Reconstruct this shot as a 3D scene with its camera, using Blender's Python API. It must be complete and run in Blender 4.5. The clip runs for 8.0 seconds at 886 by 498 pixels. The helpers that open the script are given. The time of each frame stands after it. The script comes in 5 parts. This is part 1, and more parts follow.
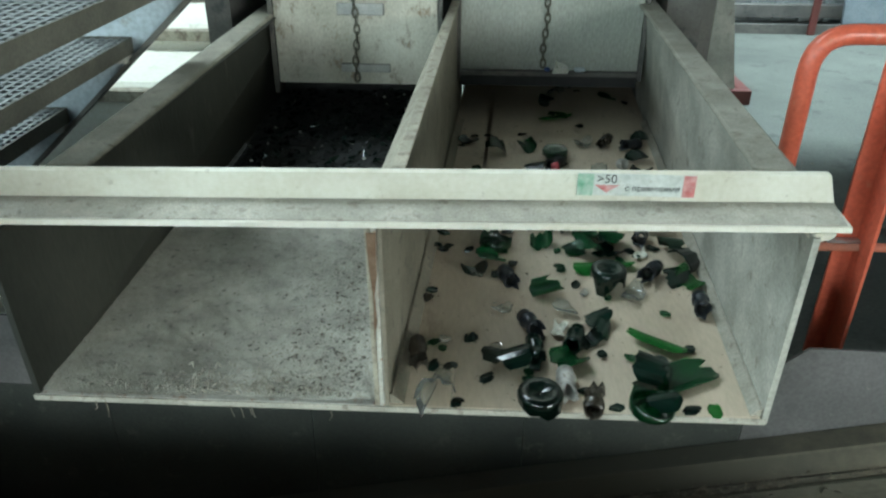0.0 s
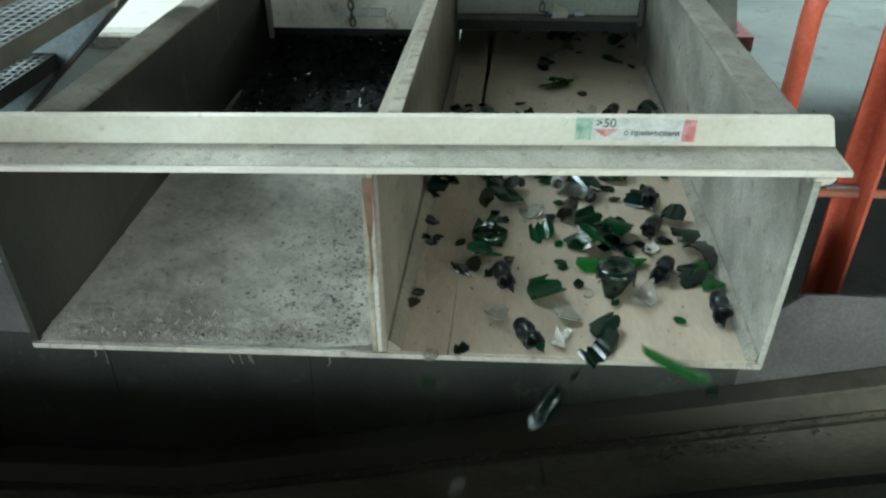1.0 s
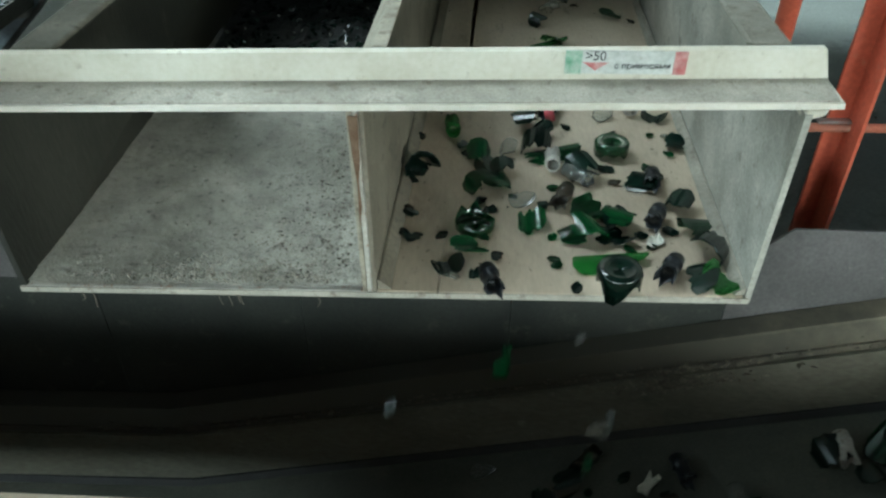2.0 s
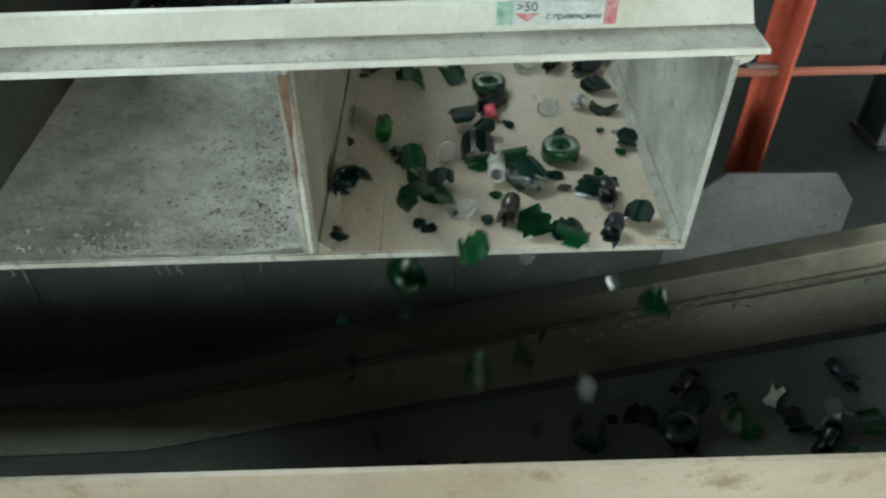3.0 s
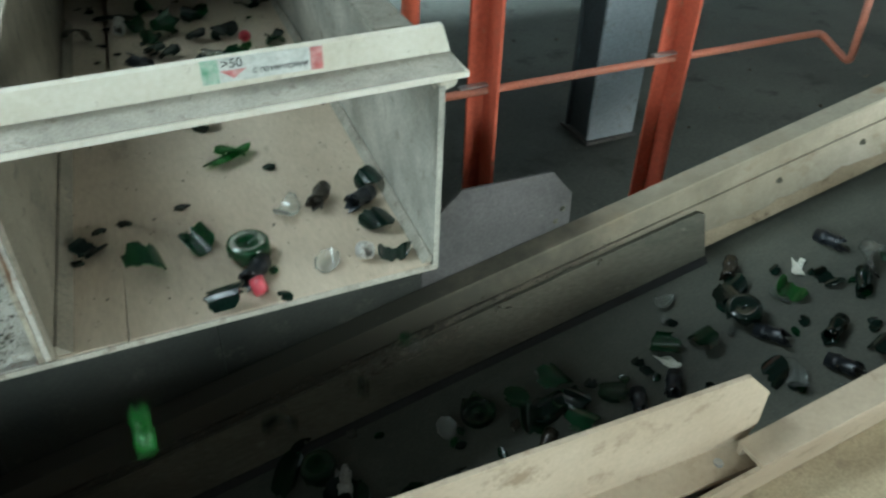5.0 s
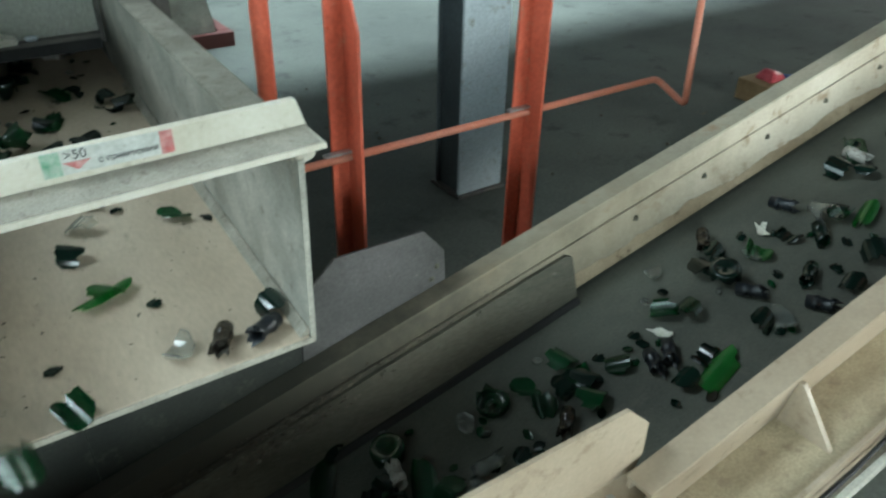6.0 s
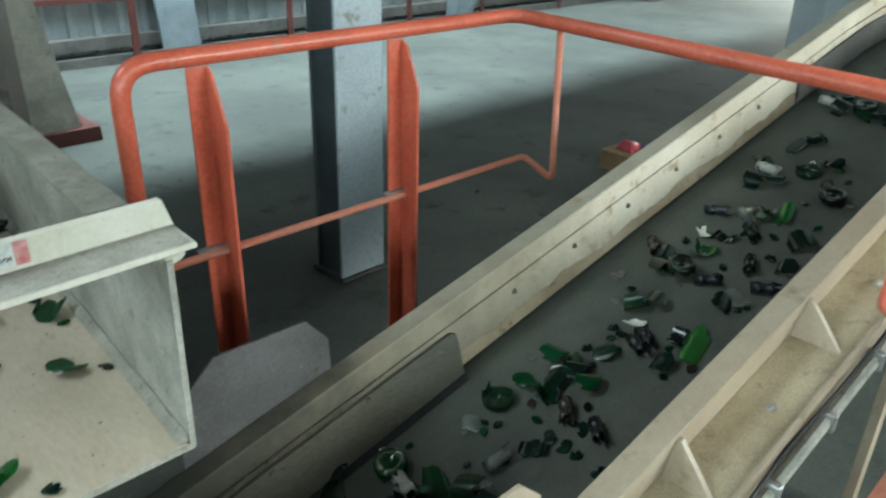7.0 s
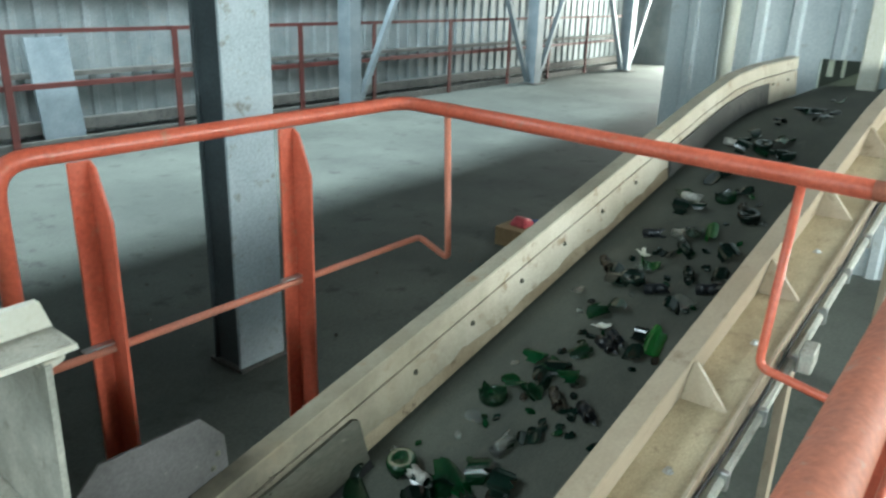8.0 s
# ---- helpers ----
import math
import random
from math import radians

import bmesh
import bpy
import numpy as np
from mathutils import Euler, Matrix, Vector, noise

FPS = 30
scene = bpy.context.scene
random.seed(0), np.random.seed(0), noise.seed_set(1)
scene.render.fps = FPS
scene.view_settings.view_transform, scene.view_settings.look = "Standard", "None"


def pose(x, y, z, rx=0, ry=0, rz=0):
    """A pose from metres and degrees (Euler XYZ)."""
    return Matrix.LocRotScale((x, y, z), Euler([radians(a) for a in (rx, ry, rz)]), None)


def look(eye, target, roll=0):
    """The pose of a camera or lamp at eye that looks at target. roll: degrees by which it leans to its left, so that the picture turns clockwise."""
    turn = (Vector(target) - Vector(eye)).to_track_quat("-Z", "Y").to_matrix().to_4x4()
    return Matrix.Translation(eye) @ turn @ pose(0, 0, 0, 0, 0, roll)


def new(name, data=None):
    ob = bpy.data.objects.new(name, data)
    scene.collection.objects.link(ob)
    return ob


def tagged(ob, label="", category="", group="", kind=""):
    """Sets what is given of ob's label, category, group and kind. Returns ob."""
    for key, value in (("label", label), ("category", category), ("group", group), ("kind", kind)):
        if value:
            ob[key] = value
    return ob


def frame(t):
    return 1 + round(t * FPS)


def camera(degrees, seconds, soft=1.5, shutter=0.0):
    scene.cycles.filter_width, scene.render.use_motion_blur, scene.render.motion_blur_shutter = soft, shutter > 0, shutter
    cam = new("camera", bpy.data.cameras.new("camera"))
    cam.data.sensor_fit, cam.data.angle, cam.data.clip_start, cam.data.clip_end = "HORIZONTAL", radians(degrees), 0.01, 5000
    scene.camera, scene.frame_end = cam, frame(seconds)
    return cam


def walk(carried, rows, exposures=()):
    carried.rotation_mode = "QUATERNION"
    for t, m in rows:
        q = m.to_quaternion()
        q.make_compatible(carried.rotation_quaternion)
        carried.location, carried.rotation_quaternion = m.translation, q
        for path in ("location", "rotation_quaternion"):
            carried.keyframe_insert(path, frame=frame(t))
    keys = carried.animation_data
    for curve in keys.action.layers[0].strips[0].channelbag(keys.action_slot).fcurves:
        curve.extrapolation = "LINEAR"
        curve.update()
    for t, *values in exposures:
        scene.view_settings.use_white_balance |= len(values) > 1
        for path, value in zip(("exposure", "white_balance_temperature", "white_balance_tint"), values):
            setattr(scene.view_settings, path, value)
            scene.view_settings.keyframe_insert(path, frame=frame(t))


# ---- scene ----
cam = camera(61.1, 8.0, soft=2.3, shutter=0.4)
PATH = [
    (0, (-0.485, -0.963, 1.592), (-0.558, 0.792, 0.636), 0.4),
    (0.5, (-0.485, -0.962, 1.586), (-0.554, 0.761, 0.572), 0.4),
    (1, (-0.483, -0.96, 1.582), (-0.548, 0.73, 0.513), 0.3),
    (1.5, (-0.481, -0.959, 1.573), (-0.541, 0.693, 0.448), 0.1),
    (3, (-0.469, -0.954, 1.573), (-0.368, 0.575, 0.288), 0.7),
    (3.5, (-0.46, -0.954, 1.576), (-0.23, 0.564, 0.293), 0.7),
    (4, (-0.453, -0.953, 1.575), (-0.06, 0.542, 0.305), 1.0),
    (4.5, (-0.446, -0.953, 1.573), (0.093, 0.523, 0.336), 1.6),
    (6, (-0.416, -0.961, 1.584), (0.575, 0.423, 0.533), 1.4),
    (6.5, (-0.406, -0.97, 1.595), (0.722, 0.368, 0.628), 1.6),
    (7, (-0.403, -0.975, 1.603), (0.871, 0.301, 0.739), 1.7),
    (7.5, (-0.402, -0.977, 1.609), (0.995, 0.233, 0.845), 1.9),
    (8, (-0.402, -0.993, 1.616), (1.1, 0.149, 0.954), 1.8),
]
walk(cam, [(t, look(eye, target, roll)) for t, eye, target, roll in PATH], exposures=[(0, -0.02, 5850, -1), (3, -0.12, 5850, -1), (6.5, -0.15, 5850, -1), (8, -0.09, 5850, -1)])

# ---- light ----
world = bpy.data.worlds.new("sky")
scene.world = world
world.use_nodes = True
wn = world.node_tree.nodes
sky = wn.new("ShaderNodeTexSky")
sky.sky_type, sky.sun_disc = "NISHITA", False
sky.sun_elevation, sky.sun_rotation = radians(38), radians(200)
world.node_tree.links.new(sky.outputs[0], wn["Background"].inputs[0])
wn["Background"].inputs[1].default_value = 0.08


def daylight(name, m, sx, sy, watts, colour):
    d = bpy.data.lights.new(name, "AREA")
    d.shape, d.size, d.size_y, d.energy, d.color = "RECTANGLE", sx, sy, watts, colour
    ob = new(name, d)
    ob.matrix_world = m
    return ob


# daylight standing in openings: window band behind the walkway, gate at the far end; unseen side windows and roof
# lights over the back aisle and beside the stair are added
# unseen side source, added to brighten the chute's right wall
daylight("side_fill_light", look((-7.9, -2.0, 3.3), (0, 0.3, 0.9)), 3.6, 2.2, 205, (0.85, 1.0, 0.98))
daylight("walkway_window_light", look((-1.9, -3.98, 1.95), (0.2, 0.0, 1.0)), 3.4, 0.8, 142, (0.90, 1.0, 0.98))
# second band, unseen, added to brighten the belt's far end and the partition
daylight("walkway_window_light", look((3.0, -3.98, 1.95), (3.4, 0.0, 1.1)), 2.4, 0.8, 225, (1.0, 0.985, 0.90))
# unseen overhead lamp, added to make the back aisle's floor bright
daylight("aisle_fill_light", look((4.0, 5.1, 5.9), (4.0, 5.05, 0)), 12.0, 1.8, 1900, (0.88, 0.97, 1.0))
# unseen overhead lamp, added to brighten the stair and machine covers
daylight("stair_fill_light", look((-3.1, 2.05, 5.18), (-3.1, 2.04, 0)), 3.0, 1.7, 370, (0.90, 0.98, 1.0))
daylight("gate_light", look((17.3, 4.6, 1.6), (10, 4.0, 0.6)), 2.4, 3.0, 900, (1.0, 0.95, 0.84))
# greenish lamp added out of sight in the closed room to light the opening
daylight("back_room_fill", look((6.6, -2.6, 3.2), (5.0, -0.1, 1.1)), 1.0, 1.0, 120, (0.88, 1.0, 0.78))


# ---- materials ----
def mat(name, a, b, scale=6.0, rough=0.7, metal=0.0, bump=0.15, fine=90.0, speck=None, amount=0.35, stretch=(1, 1, 1), spread=0.0, trans=0.0, grainy=0.4):
    """Two colours mixed by a large noise, a fine grain, and specks or stains of a third."""
    m = bpy.data.materials.new(name)
    m.use_nodes = True
    n, l = m.node_tree.nodes, m.node_tree.links
    p = n["Principled BSDF"]
    co = n.new("ShaderNodeTexCoord")
    mp = n.new("ShaderNodeMapping")
    mp.inputs["Scale"].default_value = stretch
    l.new(co.outputs["Object"], mp.inputs[0])
    big, small = n.new("ShaderNodeTexNoise"), n.new("ShaderNodeTexNoise")
    big.inputs["Scale"].default_value, small.inputs["Scale"].default_value = scale, fine
    big.inputs["Detail"].default_value, small.inputs["Detail"].default_value = 6.0, 4.0
    big.inputs["Roughness"].default_value = 0.62
    for t in (big, small):
        l.new(mp.outputs[0], t.inputs["Vector"])
    ramp = n.new("ShaderNodeValToRGB")
    ramp.color_ramp.elements[0].position, ramp.color_ramp.elements[1].position = 0.36, 0.66
    ramp.color_ramp.elements[0].color, ramp.color_ramp.elements[1].color = (*a, 1), (*b, 1)
    l.new(big.outputs[0], ramp.inputs[0])
    grain = n.new("ShaderNodeMix")
    grain.data_type, grain.blend_type = "RGBA", "OVERLAY"
    grain.inputs[0].default_value = grainy
    l.new(ramp.outputs[0], grain.inputs[6])
    l.new(small.outputs[0], grain.inputs[7])
    out = grain.outputs[2]
    if speck:
        st = n.new("ShaderNodeTexNoise")
        st.inputs["Scale"].default_value, st.inputs["Detail"].default_value = scale * 4.5, 8.0
        st.inputs["Roughness"].default_value = 0.7
        l.new(mp.outputs[0], st.inputs["Vector"])
        cut = n.new("ShaderNodeValToRGB")
        cut.color_ramp.elements[0].position, cut.color_ramp.elements[1].position = 0.66 - amount * 0.3, 0.74 - amount * 0.2
        l.new(st.outputs[0], cut.inputs[0])
        mx = n.new("ShaderNodeMix")
        mx.data_type = "RGBA"
        l.new(cut.outputs[0], mx.inputs[0])
        l.new(out, mx.inputs[6])
        mx.inputs[7].default_value = (*speck, 1)
        out = mx.outputs[2]
    if spread:
        info, hsv = n.new("ShaderNodeObjectInfo"), n.new("ShaderNodeHueSaturation")
        k = n.new("ShaderNodeMapRange")
        k.inputs[3].default_value, k.inputs[4].default_value = 1 - spread, 1 + spread
        l.new(info.outputs["Random"], k.inputs[0])
        l.new(k.outputs[0], hsv.inputs["Value"])
        l.new(out, hsv.inputs["Color"])
        out = hsv.outputs[0]
    l.new(out, p.inputs["Base Color"])
    rr = n.new("ShaderNodeMapRange")
    rr.inputs[3].default_value, rr.inputs[4].default_value = max(0.03, rough - 0.16), min(1.0, rough + 0.16)
    l.new(big.outputs[0], rr.inputs[0])
    l.new(rr.outputs[0], p.inputs["Roughness"])
    p.inputs["Metallic"].default_value = metal
    if trans:
        p.inputs["Transmission Weight"].default_value = trans
        p.inputs["IOR"].default_value = 1.5
    if bump:
        bp = n.new("ShaderNodeBump")
        bp.inputs["Strength"].default_value, bp.inputs["Distance"].default_value = bump, 0.004
        l.new(small.outputs[0], bp.inputs["Height"])
        l.new(bp.outputs[0], p.inputs["Normal"])
    return m


CREAM = mat("cream_paint", (0.60, 0.565, 0.465), (0.73, 0.70, 0.61), 7.0, 0.42, 0, 0.08, 120, (0.44, 0.39, 0.31), 0.20, grainy=0.2)
TANCREAM = mat("tan_cream_paint", (0.37, 0.29, 0.205), (0.48, 0.395, 0.295), 3.0, 0.45, 0, 0.05, 120, (0.28, 0.21, 0.14), 0.32, grainy=0.15)
STAINED = mat("brown_stained_paint", (0.25, 0.185, 0.115), (0.42, 0.335, 0.23), 5, 0.75, 0, 0.3, 200, (0.16, 0.115, 0.07), 0.3)
GRIMY = mat("grimy_skirt_paint", (0.16, 0.14, 0.105), (0.26, 0.23, 0.175), 5, 0.75, 0, 0.3, 200, (0.10, 0.09, 0.07), 0.35)
# soiled steel, taken near black for the shade on the left wall
SOILEDSHADE = mat("soiled_shaded_steel", (0.024, 0.025, 0.019), (0.054, 0.054, 0.042), 4, 0.7, 0.1, 0.3, 150, (0.085, 0.082, 0.065), 0.16, (1, 1, 0.25))
BEAMDUST = mat("pale_beam_dust", (0.33, 0.31, 0.26), (0.48, 0.45, 0.38), 12, 0.9, 0, 0.6, 300, (0.24, 0.21, 0.17), 0.35)
DUSTCREAM = mat("dusty_cream_ledge", (0.341, 0.268, 0.169), (0.474, 0.393, 0.262), 5, 0.75, 0, 0.2, 200, (0.284, 0.223, 0.152), 0.3)
DUSTY = mat("dusty_cream_paint", (0.30, 0.27, 0.21), (0.46, 0.42, 0.33), 9, 0.85, 0, 0.6, 260, (0.20, 0.17, 0.13), 0.5)
FLANGEDUST = mat("brown_dust_on_flange", (0.15, 0.138, 0.105), (0.27, 0.25, 0.20), 7, 0.9, 0, 0.6, 240, (0.11, 0.095, 0.07), 0.3)
ROLLED = mat("dust_grey_flange", (0.22, 0.205, 0.165), (0.36, 0.335, 0.28), 9, 0.9, 0, 0.7, 240, (0.17, 0.15, 0.115), 0.35)
GATEGREY = mat("grey_gate_steel", (0.27, 0.28, 0.245), (0.41, 0.415, 0.365), 3, 0.55, 0.1, 0.15, 150, (0.50, 0.49, 0.44), 0.12, (1, 1, 0.4))
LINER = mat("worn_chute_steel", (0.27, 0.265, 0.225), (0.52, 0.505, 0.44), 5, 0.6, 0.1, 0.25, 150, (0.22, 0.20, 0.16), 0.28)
GATE = mat("rust_stained_gate_paint", (0.42, 0.40, 0.33), (0.66, 0.635, 0.55), 5, 0.6, 0.05, 0.2, 150, (0.22, 0.155, 0.095), 0.40, (1, 1, 0.6))
TAN = mat("tan_worn_floor_sheet", (0.40, 0.325, 0.24), (0.55, 0.465, 0.355), 4, 0.55, 0, 0.05, 140, (0.31, 0.25, 0.185), 0.20, (1, 0.3, 1), grainy=0.18)
DUST = mat("grey_dust_bed", (0.31, 0.295, 0.25), (0.46, 0.44, 0.375), 14, 0.95, 0, 1.0, 380, (0.12, 0.115, 0.10), 0.30)
GRIT = mat("grit", (0.060, 0.054, 0.043), (0.21, 0.185, 0.145), 60, 0.95, 0, 0.5, 300)
EDGE = mat("bare_cut_edge", (0.45, 0.44, 0.40), (0.62, 0.60, 0.54), 14, 0.5, 0.2, 0.3, 200, (0.34, 0.18, 0.09), 0.4)
DARKSTEEL = mat("dark_dusty_steel", (0.085, 0.082, 0.075), (0.15, 0.14, 0.125), 4, 0.75, 0.1, 0.25, 150, (0.05, 0.05, 0.05), 0.4)
LINERDARK = mat("worn_liner_steel", (0.068, 0.066, 0.049), (0.145, 0.136, 0.104), 6, 0.84, 0.0, 0.4, 150, (0.19, 0.175, 0.14), 0.16, (0.35, 1, 1))
# near black, carries the shade under the chute lip
LIPSHADE = mat("lip_shade_black", (0.021, 0.024, 0.021), (0.042, 0.045, 0.038), 4, 0.7, 0.1, 0.2, 150, (0.068, 0.071, 0.056), 0.25)
GREYPLATE = mat("grey_mauve_plate", (0.070, 0.068, 0.066), (0.135, 0.126, 0.126), 4, 0.6, 0.1, 0.2, 140, (0.24, 0.22, 0.20), 0.10)
RUBBER = mat("dusty_belt_rubber", (0.059, 0.062, 0.051), (0.099, 0.101, 0.081), 5, 0.8, 0, 0.3, 260, (0.095, 0.094, 0.074), 0.3, (0.5, 1, 1))
# for rubber, and for places whose shade is put into the colour
BLACK = mat("black_rubber_and_shade", (0.012, 0.012, 0.012), (0.03, 0.03, 0.03), 8, 0.7, 0, 0.3)
ORANGE = mat("orange_paint", (0.50, 0.100, 0.055), (0.62, 0.140, 0.080), 5, 0.36, 0, 0.05, 90, (0.42, 0.17, 0.11), 0.28)
ORANGEDUST = mat("dusty_orange_paint", (0.47, 0.18, 0.12), (0.58, 0.19, 0.11), 9, 0.6, 0, 0.15, 160, (0.46, 0.29, 0.22), 0.22)
REDOX = mat("red_oxide_paint", (0.077, 0.019, 0.015), (0.116, 0.028, 0.022), 5, 0.6, 0, 0.1)
CONCRETE = mat("dusty_concrete", (0.060, 0.066, 0.057), (0.112, 0.120, 0.104), 0.9, 0.9, 0, 0.4, 60, (0.046, 0.050, 0.042), 0.35)
SHEET = mat("blue_grey_wall_sheet", (0.18, 0.205, 0.21), (0.29, 0.31, 0.315), 2, 0.5, 0.2, 0.05, 60, (0.28, 0.27, 0.25), 0.3)
PARTITION = mat("pale_partition_sheet", (0.58, 0.63, 0.66), (0.69, 0.735, 0.755), 2, 0.5, 0.1, 0.05, 60, (0.46, 0.47, 0.46), 0.2)
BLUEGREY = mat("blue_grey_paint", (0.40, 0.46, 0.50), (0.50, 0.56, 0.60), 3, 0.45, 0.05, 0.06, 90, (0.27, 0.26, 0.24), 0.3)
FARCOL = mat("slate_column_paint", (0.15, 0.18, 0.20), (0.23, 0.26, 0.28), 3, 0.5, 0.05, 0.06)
# column paint again, darkened for the shade in the recess
COLUMNSHADE = mat("shaded_column_paint", (0.06, 0.072, 0.08), (0.10, 0.12, 0.13), 3, 0.5, 0.05, 0.06)
STEEL = mat("zinc_steel", (0.35, 0.35, 0.34), (0.52, 0.52, 0.50), 20, 0.4, 0.8, 0.2, 200)
GRATE = mat("grey_grating", (0.13, 0.138, 0.135), (0.22, 0.23, 0.225), 9, 0.55, 0.3, 0.3, 200)
NOSING = mat("dusty_nosing_steel", (0.085, 0.082, 0.066), (0.15, 0.142, 0.115), 8, 0.75, 0.1, 0.3, 200)
# kept dark on the unseen walls and roofs to hold bounced light down
ROOF = mat("roof_sheet", (0.07, 0.075, 0.075), (0.11, 0.115, 0.115), 1.5, 0.8)
PALE = mat("pale_cream_cover", (0.68, 0.66, 0.56), (0.76, 0.74, 0.64), 2, 0.5, 0, 0.05, 80, (0.45, 0.41, 0.33), 0.2)
GREEN = mat("green_bottle_glass", (0.005, 0.055, 0.017), (0.010, 0.100, 0.027), 14, 0.17, 0, 0.05, 120, (0.060, 0.085, 0.050), 0.12, spread=0.5, trans=0.65)
BRIGHT = mat("bright_green_glass", (0.018, 0.156, 0.021), (0.036, 0.216, 0.036), 14, 0.2, 0, 0.05, 120, (0.120, 0.150, 0.072), 0.15, spread=0.3, trans=0.6)
DARK = mat("dark_green_glass", (0.0018, 0.007, 0.005), (0.004, 0.018, 0.011), 14, 0.13, 0, 0.05, 120, (0.035, 0.04, 0.033), 0.06, spread=0.5, trans=0.15)
INKY = mat("blue_black_foil", (0.005, 0.0065, 0.009), (0.015, 0.018, 0.022), 24, 0.3, 0.1, 0.3, 120, (0.05, 0.052, 0.055), 0.20, spread=0.4)
CLEAR = mat("clear_dusty_glass", (0.75, 0.78, 0.74), (0.85, 0.87, 0.84), 14, 0.18, 0, 0.05, 120, (0.50, 0.48, 0.42), 0.08, trans=0.94)
BROWN = mat("brown_glass", (0.026, 0.021, 0.014), (0.058, 0.046, 0.032), 14, 0.25, 0, 0.05, 120, (0.17, 0.145, 0.11), 0.25, spread=0.3, trans=0.3)
FOIL = mat("white_foil", (0.34, 0.325, 0.29), (0.52, 0.50, 0.46), 30, 0.5, 0.1, 0.5, 150, (0.16, 0.13, 0.10), 0.45)
PAPER = mat("torn_label_paper", (0.60, 0.58, 0.50), (0.75, 0.73, 0.66), 20, 0.8, 0, 0.5, 150, (0.25, 0.30, 0.18), 0.35)
RED = mat("red_cap", (0.42, 0.05, 0.07), (0.60, 0.10, 0.12), 20, 0.4, 0, 0.2)
SIGNWHITE = mat("sticker_white", (0.50, 0.52, 0.49), (0.64, 0.65, 0.61), 40, 0.5, 0, 0.1, 120, (0.45, 0.42, 0.36), 0.25)
SIGNGREEN = mat("sticker_green", (0.15, 0.36, 0.22), (0.46, 0.54, 0.46), 55, 0.5, 0, 0.1)
SIGNRED = mat("sticker_red", (0.46, 0.10, 0.10), (0.60, 0.38, 0.36), 55, 0.5, 0, 0.1)
INK = mat("sticker_ink", (0.03, 0.03, 0.03), (0.07, 0.07, 0.07), 30, 0.6, 0, 0)
CARD = mat("cardboard", (0.294, 0.196, 0.098), (0.364, 0.252, 0.140), 8, 0.85, 0, 0.2)
RUST = mat("rust_streak", (0.126, 0.070, 0.038), (0.208, 0.140, 0.092), 30, 0.9, 0, 0.4, 200)
BLUE = mat("blue_rag", (0.05, 0.09, 0.25), (0.10, 0.14, 0.32), 20, 0.9, 0, 0.3)


def soiled_and_shaded(name, clean, x0, x1):
    """Cream paint that dirt has built up on, with a ragged edge, near the place where glass lands on the belt; the
    chute's shade is put into the colour too.
    """
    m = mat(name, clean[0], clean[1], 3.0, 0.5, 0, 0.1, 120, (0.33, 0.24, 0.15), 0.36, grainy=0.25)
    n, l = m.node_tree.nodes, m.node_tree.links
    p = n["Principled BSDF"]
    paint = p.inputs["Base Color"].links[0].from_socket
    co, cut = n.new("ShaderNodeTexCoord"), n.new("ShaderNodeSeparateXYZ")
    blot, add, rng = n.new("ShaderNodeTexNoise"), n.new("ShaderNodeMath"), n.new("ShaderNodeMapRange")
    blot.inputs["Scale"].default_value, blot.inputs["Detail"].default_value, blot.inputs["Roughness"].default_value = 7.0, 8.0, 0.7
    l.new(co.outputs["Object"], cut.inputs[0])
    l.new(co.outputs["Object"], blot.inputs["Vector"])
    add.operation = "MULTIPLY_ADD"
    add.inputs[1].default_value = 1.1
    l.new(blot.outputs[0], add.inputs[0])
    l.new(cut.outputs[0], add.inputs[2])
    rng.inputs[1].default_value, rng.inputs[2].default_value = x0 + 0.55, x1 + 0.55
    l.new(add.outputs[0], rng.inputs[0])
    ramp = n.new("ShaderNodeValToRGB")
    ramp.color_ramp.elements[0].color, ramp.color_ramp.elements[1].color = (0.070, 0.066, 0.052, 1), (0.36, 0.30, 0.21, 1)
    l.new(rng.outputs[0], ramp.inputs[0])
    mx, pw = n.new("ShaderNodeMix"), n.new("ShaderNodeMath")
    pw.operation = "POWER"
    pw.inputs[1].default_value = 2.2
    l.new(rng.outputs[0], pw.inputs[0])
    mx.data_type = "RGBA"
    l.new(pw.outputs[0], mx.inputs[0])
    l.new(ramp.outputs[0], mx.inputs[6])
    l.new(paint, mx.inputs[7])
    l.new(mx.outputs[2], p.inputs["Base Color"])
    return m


# darkens towards the chute for its shade as well as for dirt
SKIRT = soiled_and_shaded("soiled_shaded_cream", ((0.47, 0.41, 0.31), (0.63, 0.57, 0.47)), 0.12, 1.35)
FLANGE = soiled_and_shaded("soiled_shaded_dusty", ((0.29, 0.26, 0.20), (0.44, 0.40, 0.31)), 0.05, 1.0)


# ---- building tools ----
def mesh_from(name, bm, material, smooth=False):
    me = bpy.data.meshes.new(name)
    bmesh.ops.recalc_face_normals(bm, faces=bm.faces)
    bm.to_mesh(me)
    bm.free()
    me.materials.append(material)
    if smooth:
        me.polygons.foreach_set("use_smooth", [True] * len(me.polygons))
    return me


def part(name, bm, material, parent=None, label="", smooth=False):
    ob = new(name, mesh_from(name, bm, material, smooth))
    if parent:
        ob.parent = parent
    if label:
        ob["label"] = label
    return ob


def thing(name, label, category, group="", kind="", at=(0, 0, 0)):
    ob = new(name)
    ob.empty_display_size = 0.05
    ob.location = at
    return tagged(ob, label, category, group, kind)


